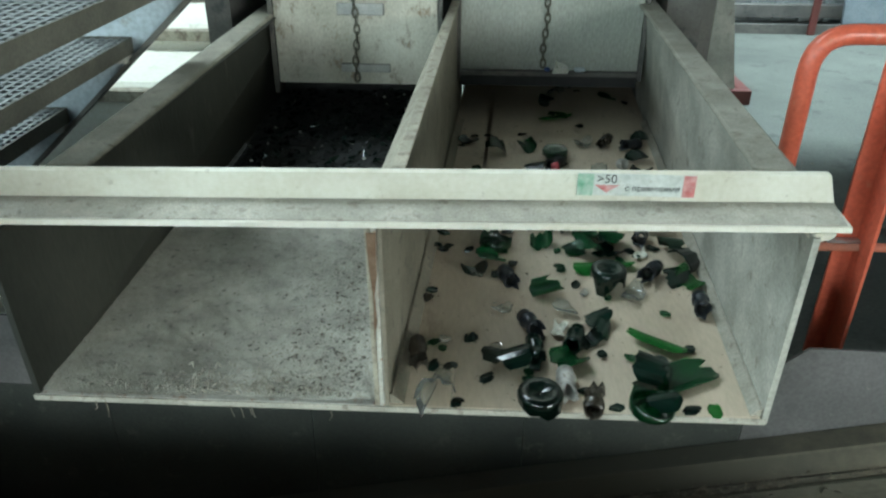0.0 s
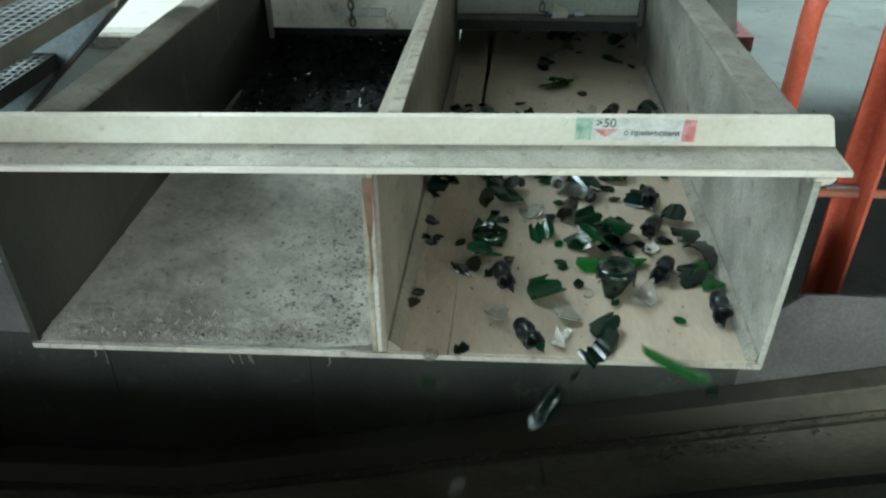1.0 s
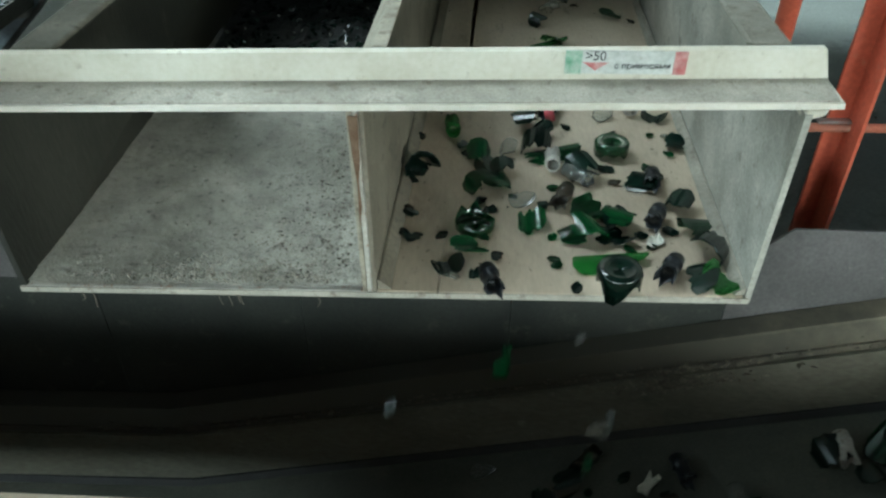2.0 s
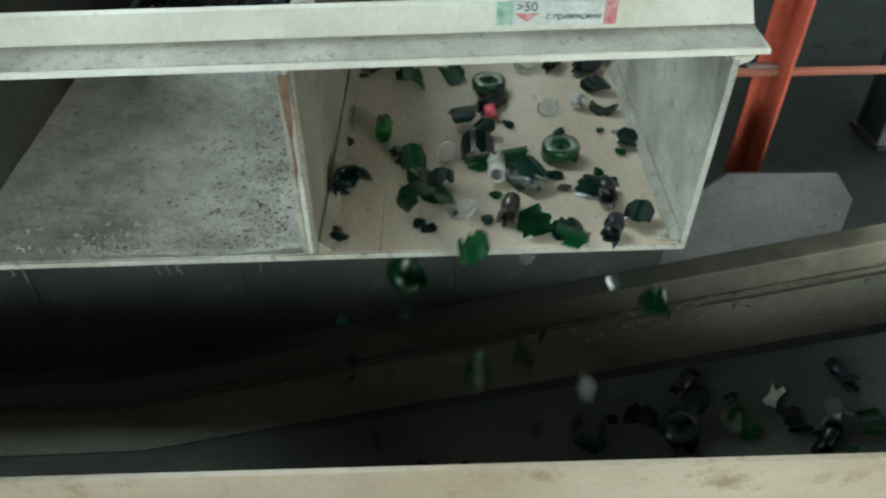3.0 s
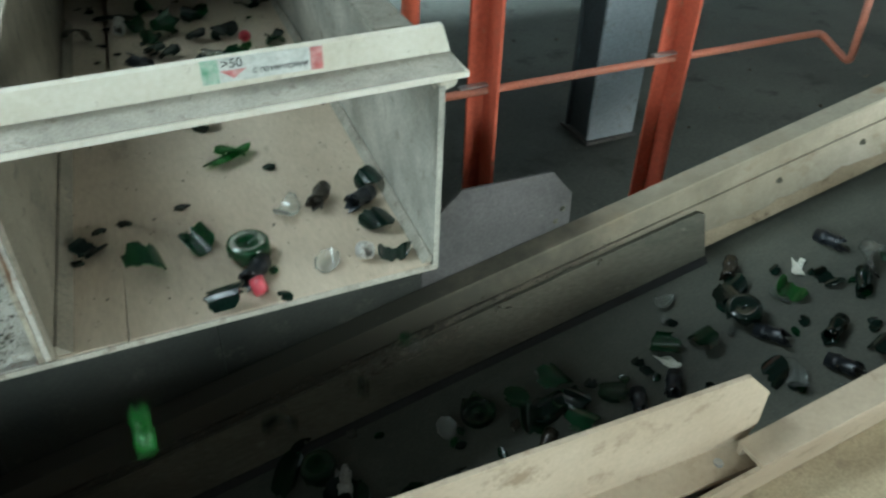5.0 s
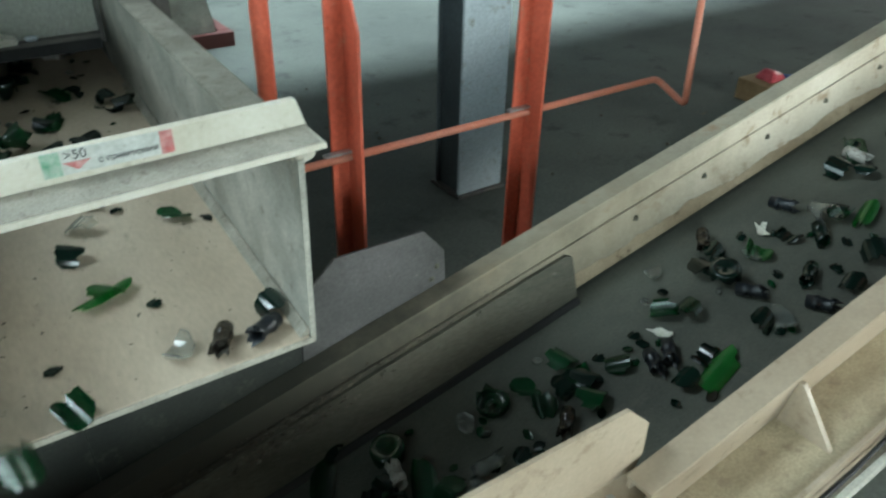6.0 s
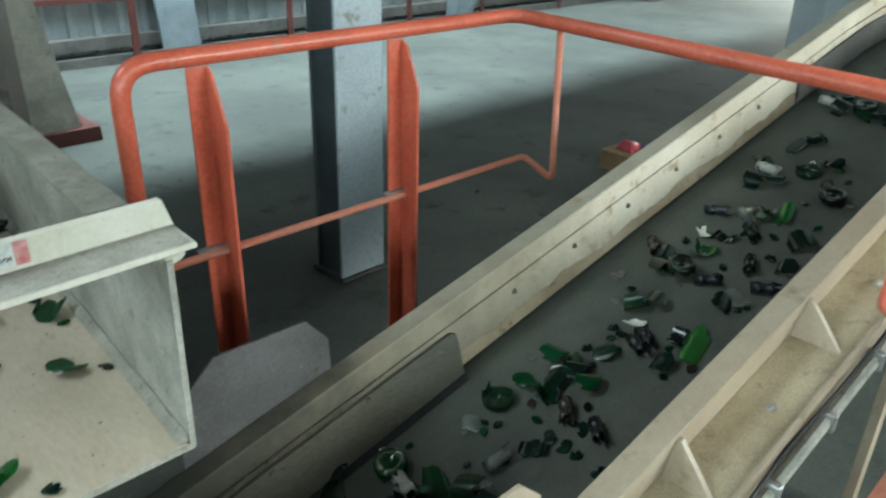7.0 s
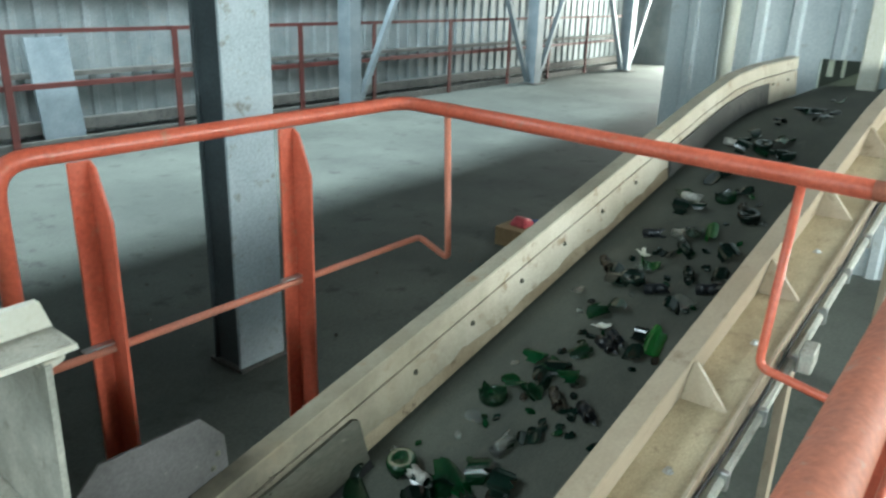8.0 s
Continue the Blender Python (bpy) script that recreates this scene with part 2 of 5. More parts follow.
def bevel(bm, w):
    if w:
        bmesh.ops.bevel(bm, geom=bm.edges[:], offset=w, segments=1, affect="EDGES")
    return bm


def hexa(pts, w=0.0, bm=None):
    """A solid of eight corners: four below, then the four above them."""
    bm = bm or bmesh.new()
    v = [bm.verts.new(p) for p in pts]
    for f in ((0, 1, 2, 3), (7, 6, 5, 4), (0, 4, 5, 1), (1, 5, 6, 2), (2, 6, 7, 3), (3, 7, 4, 0)):
        bm.faces.new([v[i] for i in f])
    return bevel(bm, w)


def box(x0, x1, y0, y1, z0, z1, w=0.0, bm=None):
    return hexa([(x0, y0, z0), (x1, y0, z0), (x1, y1, z0), (x0, y1, z0), (x0, y0, z1), (x1, y0, z1), (x1, y1, z1), (x0, y1, z1)], w, bm)


def extrude(outline, a, b, w=0.0):
    """An outline of (u, v) pairs between two frames a and b: functions from (u, v) to a point."""
    bm = bmesh.new()
    lo, hi = [bm.verts.new(a(u, v)) for u, v in outline], [bm.verts.new(b(u, v)) for u, v in outline]
    bm.faces.new(lo[::-1])
    bm.faces.new(hi)
    for i in range(len(outline)):
        j = (i + 1) % len(outline)
        bm.faces.new((lo[i], lo[j], hi[j], hi[i]))
    return bevel(bm, w)


def tube(pts, r, n=12, bm=None, bend=0.0):
    """A round bar along points; bend rounds the corners."""
    bm = bm or bmesh.new()
    pts = [Vector(p) for p in pts]
    if bend:
        out = [pts[0]]
        for a, b, c in zip(pts, pts[1:], pts[2:]):
            p, q = b + (a - b).normalized() * bend, b + (c - b).normalized() * bend
            for k in range(7):
                u = k / 6
                out.append(p * (1 - u) ** 2 + b * 2 * u * (1 - u) + q * u * u)
        pts = out + [pts[-1]]
    rings, side = [], None
    for i, p in enumerate(pts):
        d = (pts[min(i + 1, len(pts) - 1)] - pts[max(i - 1, 0)]).normalized()
        if side is None:
            side = d.orthogonal().normalized()
        side = (side - d * side.dot(d)).normalized()
        up = d.cross(side)
        rings.append([bm.verts.new(p + (side * math.cos(2 * math.pi * k / n) + up * math.sin(2 * math.pi * k / n)) * r) for k in range(n)])
    for a, b in zip(rings, rings[1:]):
        for k in range(n):
            bm.faces.new((a[k], a[(k + 1) % n], b[(k + 1) % n], b[k]))
    bm.faces.new(rings[0][::-1])
    bm.faces.new(rings[-1])
    return bm


def bolt(name, at, normal, r, parent, material=None):
    """A domed bolt head with its washer."""
    bm = bmesh.new()
    q = Vector(normal).to_track_quat("Z", "Y").to_matrix().to_4x4()
    for rr, h, z in ((r * 1.45, r * 0.25, 0), (r, r * 0.8, r * 0.2)):
        bmesh.ops.create_cone(bm, cap_ends=True, segments=8, radius1=rr, radius2=rr * 0.75, depth=h, matrix=Matrix.Translation(at) @ q @ Matrix.Translation((0, 0, z + h / 2)))
    return part(name, bm, material or STEEL, parent)


# ---- the hall ----
def hall():
    bm = bmesh.new()
    bmesh.ops.create_grid(bm, x_segments=60, y_segments=40, size=1)
    for v in bm.verts:
        v.co = Vector((4 + v.co.x * 16, 1 + v.co.y * 8, 0.0))
        v.co.z = 0.006 * noise.noise(v.co * 1.3)
    tagged(part("floor", bm, CONCRETE), "dusty grey concrete floor of the sorting hall", "floor", kind="structure")

    def ribbed(name, a, b, z0, z1, rib, label):
        """A corrugated sheet wall from a to b (x, y), ribs towards its left."""
        bm = bmesh.new()
        a, b = Vector(a), Vector(b)
        d = (b - a).normalized()
        nrm = Vector((-d.y, d.x))
        prof, s, total = [], 0.0, (b - a).length
        while s < total:
            for u, o in ((0, 0), (0.62, 0), (0.70, 0.028), (0.92, 0.028)):
                if s + u * rib <= total:
                    prof.append((s + u * rib, o))
            s += rib
        prof.append((total, 0))
        rows = []
        for z in (z0, z1):
            rows.append([bm.verts.new((*(a + d * u + nrm * o), z)) for u, o in prof])
        back = [[bm.verts.new((*(a + d * u - nrm * 0.06), z)) for u in (0, total)] for z in (z0, z1)]
        for i in range(len(prof) - 1):
            bm.faces.new((rows[0][i], rows[0][i + 1], rows[1][i + 1], rows[1][i]))
        bm.faces.new((back[0][0], back[1][0], back[1][1], back[0][1]))
        bm.faces.new((rows[0][0], rows[1][0], back[1][0], back[0][0]))
        bm.faces.new((rows[0][-1], back[0][1], back[1][1], rows[1][-1]))
        return tagged(part(name, bm, PARTITION if "east" in name else SHEET), label, "wall", kind="structure")

    ribbed("wall_north", (17.0, 7.0), (-8.0, 7.0), 0.0, 6.0, 0.25, "blue-grey corrugated sheet wall with horizontal girts")
    # end wall with the belt's opening, then the wall past the gate
    ribbed("wall_east_side", (4.62, 0.04), (4.62, 1.00), 0.0, 5.2, 0.21, "pale blue corrugated partition wall beside the belt opening")
    ribbed("wall_east_near", (4.62, -4.0), (4.62, -0.22), 0.0, 5.2, 0.21, "pale blue corrugated partition wall beside the belt opening")
    ribbed("wall_east_top", (4.62, -0.22), (4.62, 0.04), 1.272, 5.2, 0.21, "pale blue corrugated partition wall above the belt opening")
    ribbed("wall_east_low", (4.62, -0.22), (4.62, 0.04), 0.0, 1.03, 0.21, "pale blue corrugated partition wall below the belt opening")
    tagged(part("wall_partition", box(4.69, 17.0, 0.94, 1.02, 0, 5.2), SHEET), "plain sheet partition of the room behind the belt opening", "wall", kind="structure")
    tagged(part("wall_back_room", box(9.0, 9.1, -4.0, 0.93, 0, 5.2), ROOF), "dark closing wall of the room behind the opening", "wall", kind="structure")
    tagged(part("wall_east_gate", box(17.0, 17.1, 0.94, 3.4, 0, 6), SHEET), "sheet wall beside the bright gate", "wall", kind="structure")
    tagged(part("wall_east_gate_far", box(17.0, 17.1, 5.9, 7.0, 0, 6), SHEET), "sheet wall beside the bright gate", "wall", kind="structure")
    tagged(part("wall_east_gate_top", box(17.0, 17.1, 3.4, 5.9, 3.2, 6), SHEET), "sheet wall above the bright gate", "wall", kind="structure")
    # unseen wall behind the walkway, side wall with an added window band, and the roofs
    for nm, a, b, c, d in (("wall_south_low", -8, 17, 0, 1.5), ("wall_south_top", -8, 17, 2.4, 5.2), ("wall_south_left", -8, -3.65, 1.5, 2.4), ("wall_south_middle", -0.15, 1.75, 1.5, 2.4), ("wall_south_right", 4.25, 17, 1.5, 2.4)):
        tagged(part(nm, box(a, b, -4.15, -4.05, c, d), ROOF), "unseen dark sheet wall behind the walkway", "wall", kind="structure")
    tagged(part("wall_west_low", box(-8.1, -8.0, -4.15, 7, 0, 2.1), ROOF), "unseen plain sheet wall under the added window band", "wall", kind="structure")
    tagged(part("wall_west_top", box(-8.1, -8.0, -4.15, 7, 4.5, 6), ROOF), "unseen plain sheet wall above the added window band", "wall", kind="structure")
    tagged(part("wall_west_end", box(-8.1, -8.0, -0.1, 7, 2.1, 4.5), ROOF), "unseen plain sheet wall beside the added window band", "wall", kind="structure")
    tagged(part("wall_west_corner", box(-8.1, -8.0, -4.15, -3.5, 2.1, 4.5), ROOF), "unseen plain sheet wall beside the added window band", "wall", kind="structure")
    for nm, a, b, c, d in (("ceiling_line", -1.6, 17, -4.15, 3.72), ("ceiling_line_near", -8, -1.6, -4.15, 1.2), ("ceiling_line_far", -8, -1.6, 2.9, 3.72), ("ceiling_line_west", -8, -4.6, 1.2, 2.9)):
        tagged(part(nm, box(a, b, c, d, 5.2, 5.3), ROOF), "unseen dark roof sheets over the sorting line", "ceiling", kind="structure")
    # unseen screen, added to end the aisle light in an edge on the floor
    tagged(part("aisle_light_screen", box(-8, 17, 3.72, 3.80, 1.705, 6.0), ROOF), "unseen sheet screen added to keep aisle light off the line", "wall", kind="structure")
    tagged(part("ceiling_high_near", box(-8, 17, 3.72, 4.15, 6.0, 6.1), ROOF), "unseen roof sheets around the added aisle lamp", "ceiling", kind="structure")
    tagged(part("ceiling_high_far", box(-8, 17, 6.05, 7.1, 6.0, 6.1), ROOF), "unseen roof sheets around the added aisle lamp", "ceiling", kind="structure")
    tagged(part("ceiling_high_west", box(-8, -2.2, 4.15, 6.05, 6.0, 6.1), ROOF), "unseen roof sheets around the added aisle lamp", "ceiling", kind="structure")
    tagged(part("ceiling_high_east", box(13.2, 17, 4.15, 6.05, 6.0, 6.1), ROOF), "unseen roof sheets around the added aisle lamp", "ceiling", kind="structure")
    tagged(part("ground", box(17.1, 60, -20, 40, -0.12, -0.02), PALE), "bright yard outside the gate", "ground", kind="structure")


hall()


def far_side():
    for z, h, m in ((0.62, 0.05, DARKSTEEL), (1.55, 0.06, DARKSTEEL), (0.06, 0.12, DARKSTEEL)):
        tagged(part("trim", box(-8, 17, 6.86, 6.965, z, z + h), m), "horizontal steel girt along the corrugated wall", "girt", kind="structure")
    # guard rail of the back aisle
    fence = thing("guard_rail", "dull red steel guard rail along the back wall", "railing", at=(0, 6.4, 0))
    part("top_rail", box(-2, 15.6, -0.02, 0.02, 1.085, 1.125), REDOX, fence)
    part("middle_rail", box(-2, 15.6, -0.025, 0.025, 0.58, 0.63), REDOX, fence)
    part("kick_plate", box(-2, 15.6, -0.012, 0.012, 0.0, 0.09), DARKSTEEL, fence)
    for x in (-0.86, 0.9, 2.66, 4.42, 6.2, 7.55, 9.3, 11.0, 12.4, 13.9, 15.5):
        part("post", box(x - 0.035, x + 0.035, -0.045, -0.021, 0, 1.13, 0.004), REDOX, fence)
    for x, y, braces in ((6.95, 6.25, (1,)), (11.4, 6.1, (-1, 1)), (15.0, 6.0, (-1, 1)), (-0.3, 6.25, ())):
        col = thing("column", "blue-grey steel column with diagonal braces by the guard rail" if braces else "blue-grey steel column by the guard rail", "column", "columns of the back aisle", at=(x, y, 0))
        part("shaft", box(-0.11, 0.11, -0.11, 0.11, 0, 6.0, 0.01), FARCOL, col)
        part("base_plate", box(-0.18, 0.18, -0.18, 0.18, 0.008, 0.03), DARKSTEEL, col)
        for s in braces:
            part("brace", hexa([(s * 0.12, -0.04, 0.05), (s * 0.2, -0.04, 0.05), (s * 0.2, 0.04, 0.05), (s * 0.12, 0.04, 0.05),
                                (s * 1.5, -0.04, 2.6), (s * 1.58, -0.04, 2.6), (s * 1.58, 0.04, 2.6), (s * 1.5, 0.04, 2.6)]), FARCOL, col)
    for x, w in ((3.05, 0.42), (0.6, 0.5)):
        tagged(part("leaning_panel", hexa([(x, 6.62, 0.0), (x + w, 6.62, 0.0), (x + w, 6.65, 0.0), (x, 6.65, 0.0), (x, 6.80, 1.02), (x + w, 6.80, 1.02), (x + w, 6.83, 1.02), (x, 6.83, 1.02)]), FARCOL),
               "flat grey sheet leaning on the corrugated wall", "panel")


far_side()


def near_column():
    """H-section column standing behind the guard rail."""
    col = thing("column", "pale blue-grey steel column, its recessed side coloured dark for shade", "column", at=(1.497, 1.60, 0))
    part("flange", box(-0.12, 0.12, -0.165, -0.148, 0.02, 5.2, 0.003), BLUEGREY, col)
    part("flange", box(-0.12, 0.12, 0.003, 0.020, 0.02, 5.2, 0.003), COLUMNSHADE, col)
    part("web", box(-0.105, -0.097, -0.147, 0.002, 0.02, 5.2), COLUMNSHADE, col, "web coloured dark for its shade")
    part("base_plate", box(-0.13, 0.13, -0.18, 0.04, 0.006, 0.019), DARKSTEEL, col)


near_column()


def side_light_blocker():
    """Unseen closed block at the tail of the belt, added to keep side light off the belt."""
    h = thing("light_blocker", "unseen dark block added at the belt's tail to stop side light", "housing")
    part("body", box(-3.4, -2.4, -3.2, 0.95, 0.0, 1.32, 0.02), DARKSTEEL, h)


side_light_blocker()


# ---- the feeder chute ----
LIP = 0.77


def chute():
    ch = thing("vibrating_chute", "two-channel cream steel vibrating chute with dusty walls and a cross beam", "chute", at=(0, 0, 0))
    # floor sheets: dust-covered channel and worn tan channel
    bm = bmesh.new()
    bmesh.ops.create_grid(bm, x_segments=150, y_segments=220, size=0.5)
    for v in bm.verts:
        u, w = v.co.x + 0.5, v.co.y + 0.5
        y = 0.002 + 0.975 * w
        x = -1.198 + u * 0.562
        heap = max(0.0, 1 - abs(u - 0.60) / 0.30) * math.exp(-((w - 0.055) / 0.05) ** 2) + 0.8 * math.exp(-((u - 0.97) / 0.07) ** 2) + 0.5 * math.exp(-(u / 0.05) ** 2)
        v.co = Vector((x, y, LIP + 0.003 + 0.011 * heap + (0.0012 + 0.0045 * max(0.0, u - 0.45) + 0.003 * heap) * noise.noise((x * 95, y * 95, 0)) + 0.002 * noise.noise((x * 40, y * 40, 7)) + 0.003 * noise.noise((x * 14, y * 14, 3))))
    part("dust_bed", bm, DUST, ch, "grey dust lying in the idle channel", True)
    part("floor_sheet", hexa([(-1.21, 0, LIP - 0.012), (-0.637, 0, LIP - 0.012), (-0.63, 0.98, LIP - 0.012), (-1.21, 0.98, LIP - 0.012),
                              (-1.21, 0, LIP), (-0.637, 0, LIP), (-0.63, 0.98, LIP), (-1.21, 0.98, LIP)]), EDGE, ch)
    xs = ((-0.6125, -0.512), (-0.510, -0.006))
    for a, b in xs:
        k = 0.047 if a < -0.6 else 0.05
        part("floor_sheet", hexa([(a, 0, LIP - 0.012), (b, 0, LIP - 0.012), (b + 0.062 * 3.6, 3.6, LIP - 0.012), (a + k * 3.6, 3.6, LIP - 0.012),
                                  (a, 0, LIP), (b, 0, LIP), (b + 0.062 * 3.6, 3.6, LIP), (a + k * 3.6, 3.6, LIP)], 0.0015), TAN, ch, "worn tan floor sheet")
    part("lip_edge", box(-1.212, 0.002, -0.004, -0.0005, LIP - 0.011, LIP - 0.001), BEAMDUST, ch, "bare scraped metal lip")
    # side walls, leaning a little inwards, with folded dusty tops
    part("side_wall", hexa([(-0.004, 0, LIP - 0.012), (0.006, 0, LIP - 0.012), (0.118, 1.75, LIP - 0.012), (0.108, 1.75, LIP - 0.012),
                            (0.001, 0, 1.10), (0.011, 0, 1.10), (0.070, 1.75, 1.125), (0.060, 1.75, 1.125)]), LINER, ch)
    part("side_wall", hexa([(0.001, 0.076, 1.101), (0.011, 0.076, 1.101), (0.070, 1.75, 1.126), (0.060, 1.75, 1.126),
                            (-0.072, 0.078, 1.172), (-0.062, 0.078, 1.172), (0.056, 1.75, 1.130), (0.046, 1.75, 1.130)]), LINER, ch)
    part("wall_flange", hexa([(-0.074, 0.076, 1.170), (-0.010, 0.076, 1.166), (0.105, 1.75, 1.128), (0.044, 1.75, 1.124),
                              (-0.074, 0.073, 1.175), (-0.010, 0.073, 1.173), (0.105, 1.75, 1.142), (0.044, 1.75, 1.138)], 0.005), ROLLED, ch, "dusty folded wall top")
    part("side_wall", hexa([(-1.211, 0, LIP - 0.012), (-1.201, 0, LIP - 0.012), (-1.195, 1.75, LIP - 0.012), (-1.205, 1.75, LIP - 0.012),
                            (-1.221, 0, 1.06), (-1.211, 0, 1.06), (-1.09, 1.75, 1.11), (-1.10, 1.75, 1.11)]), SOILEDSHADE, ch, "soiled inner wall, blackened further for its shade")
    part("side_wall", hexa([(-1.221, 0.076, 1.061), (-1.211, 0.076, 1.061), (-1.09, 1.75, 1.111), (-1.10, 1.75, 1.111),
                            (-1.081, 0.078, 1.150), (-1.071, 0.078, 1.150), (-1.10, 1.75, 1.118), (-1.11, 1.75, 1.118)]), SOILEDSHADE, ch)
    part("wall_flange", hexa([(-1.140, 0.076, 1.146), (-1.069, 0.076, 1.150), (-1.10, 1.75, 1.112), (-1.16, 1.75, 1.118),
                              (-1.140, 0.073, 1.154), (-1.069, 0.073, 1.156), (-1.10, 1.75, 1.126), (-1.16, 1.75, 1.132)], 0.005), FLANGEDUST, ch, "brown dusty folded wall top")
    part("wall_foot", hexa([(-0.022, 0.004, LIP + 0.001), (-0.0045, 0.004, LIP + 0.001), (0.085, 1.45, LIP + 0.001), (0.067, 1.45, LIP + 0.001),
                            (-0.008, 0.004, LIP + 0.016), (-0.0040, 0.004, LIP + 0.016), (0.085, 1.45, LIP + 0.016), (0.081, 1.45, LIP + 0.016)]), ROLLED, ch, "caked dust along the wall's foot")
    part("wall_foot", hexa([(-0.610, 0.004, LIP + 0.001), (-0.588, 0.004, LIP + 0.001), (-0.519, 1.45, LIP + 0.001), (-0.541, 1.45, LIP + 0.001),
                            (-0.611, 0.004, LIP + 0.020), (-0.607, 0.004, LIP + 0.020), (-0.537, 1.45, LIP + 0.020), (-0.541, 1.45, LIP + 0.020)]), GRIMY, ch, "caked dust along the divider's foot")
    # divider of three layers with a chipped front edge
    for i, (o, m) in enumerate(((0.0, DUSTY), (0.0085, EDGE), (0.0165, GRIMY))):
        a = -0.636 + o
        part("divider", hexa([(a, 0.001, LIP - 0.012), (a + 0.008, 0.001, LIP - 0.012), (a + 0.008 + 0.08, 1.75, LIP - 0.012), (a + 0.08, 1.75, LIP - 0.012),
                              (a - 0.004, -0.003 + 0.003 * i, 1.098), (a + 0.004, -0.003 + 0.003 * i, 1.098), (a + 0.084, 1.75, 1.12), (a + 0.076, 1.75, 1.12)], 0.0015), m, ch)
    part("rust_streak", extrude([(-0.6375, 1.093), (-0.6225, 1.093), (-0.6235, 1.02), (-0.6275, 0.985), (-0.6255, 0.94), (-0.6315, 0.90), (-0.6300, 0.98), (-0.6345, 1.03)], lambda u, v: (u, -0.0050, v), lambda u, v: (u, -0.0036, v)), RUST, ch, "brown rust streak down the divider's edge")
    part("divider_cap", hexa([(-0.642, 0.076, 1.112), (-0.612, 0.076, 1.112), (-0.532, 1.75, 1.131), (-0.560, 1.75, 1.131),
                              (-0.606, 0.078, 1.162), (-0.584, 0.078, 1.162), (-0.532, 1.75, 1.142), (-0.558, 1.75, 1.142)], 0.002), DUSTY, ch)
    # cross beam: an angle with its lower leg towards the walkway
    prof = [(0.058, 1.128), (0.060, 1.172), (0.066, 1.176), (0.072, 1.172), (0.070, 1.115), (0.004, 1.108), (-0.002, 1.111), (0.0, 1.119)]
    end = lambda u, v: (0.045 - max(0.0, v - 1.160) * 1.1 + max(0.0, 0.03 - u) * 0.15, u, v)
    part("cross_beam", extrude(prof, lambda u, v: (-1.75, u, v - 0.031), end, 0.0), CREAM, ch, "cream painted angle beam with chipped edges")
    part("beam_dust", hexa([(-1.75, 0.003, 1.0885), (0.043, 0.003, 1.1195), (0.043, 0.056, 1.1280), (-1.75, 0.056, 1.0970),
                            (-1.75, 0.003, 1.0905), (0.043, 0.003, 1.1215), (0.043, 0.056, 1.1310), (-1.75, 0.056, 1.1000)]), BEAMDUST, ch, "grey dust on the beam's lower leg")
    part("beam_bracket", hexa([(0.002, 0.004, 1.088), (0.030, 0.004, 1.096), (0.030, 0.05, 1.096), (0.002, 0.05, 1.088),
                               (0.002, 0.004, 1.104), (0.036, 0.004, 1.106), (0.036, 0.05, 1.106), (0.002, 0.05, 1.104)], 0.003), CREAM, ch)
    # ragged dust threads under the lip and loose grit on the idle channel
    rnd = random.Random(3)
    bm = bmesh.new()
    for k in range(5200):
        u = min(0.99, abs(rnd.gauss(0.0, 0.3)))
        x, y = -0.645 - u * 0.55, rnd.random() ** 1.4 * 0.95 + 0.01
        r = rnd.uniform(0.0006, 0.0016) if k % 9 else rnd.uniform(0.0015, 0.0032)
        c = Vector((x, y, LIP + 0.005 + r * 0.4 + (0.010 if u < 0.08 else 0.0)))
        vs = [bm.verts.new(c + Vector((rnd.uniform(-1, 1), rnd.uniform(-1, 1), rnd.uniform(0, 1))) * r) for _ in range(4)]
        for f in ((0, 1, 2), (0, 2, 3), (0, 3, 1), (1, 3, 2)):
            bm.faces.new([vs[i] for i in f])
    for k in range(1500):
        y = 0.85 * rnd.random() ** 1.5 + 0.01
        x = -0.66 - abs(rnd.gauss(0.0, 0.07 + 0.16 * max(0.0, 0.5 - y))) + 0.04 * y
        if x < -1.18:
            continue
        r = rnd.uniform(0.0014, 0.0062)
        c = Vector((x, y, LIP + 0.006))
        vs = [bm.verts.new(c + Vector((rnd.uniform(-1, 1), rnd.uniform(-1, 1), rnd.uniform(0, 1))) * r) for _ in range(4)]
        for f in ((0, 1, 2), (0, 2, 3), (0, 3, 1), (1, 3, 2)):
            bm.faces.new([vs[i] for i in f])
    tagged(part("loose_grit", bm, GRIT, ch), kind="stuff")
    bm = bmesh.new()
    for k in range(170):
        x, y = rnd.gauss(-0.87, 0.07) if k % 5 else rnd.uniform(-1.15, -0.66), abs(rnd.gauss(0.0, 0.032)) + 0.004
        a, ln = rnd.uniform(0, 6.28), rnd.uniform(0.004, 0.016)
        tube([(x, y, LIP + 0.012), (x + math.cos(a) * ln * 0.5, y + math.sin(a) * ln * 0.5, LIP + 0.014 + rnd.uniform(0, 0.008)), (x + math.cos(a + 0.5) * ln, max(0.002, y + math.sin(a + 0.5) * ln), LIP + 0.011)], rnd.uniform(0.0005, 0.0016), 4, bm)
    tagged(part("fluff", bm, ROLLED, ch, "tuft of fibres and dust at the lip"), kind="stuff")
    bm = bmesh.new()
    for x in (-1.107, -1.09, -0.878, -0.861, -0.846, -0.8425, -0.71):
        tube([(x, -0.006, LIP - 0.008), (x + 0.003, -0.008, LIP - 0.02), (x + rnd.uniform(-0.006, 0.008), -0.008, LIP - rnd.uniform(0.022, 0.042))], 0.001, 4, bm)
    tagged(part("threads", bm, GRIT, ch, "dusty threads hanging from the lip"), kind="stuff")
    bm = bmesh.new()
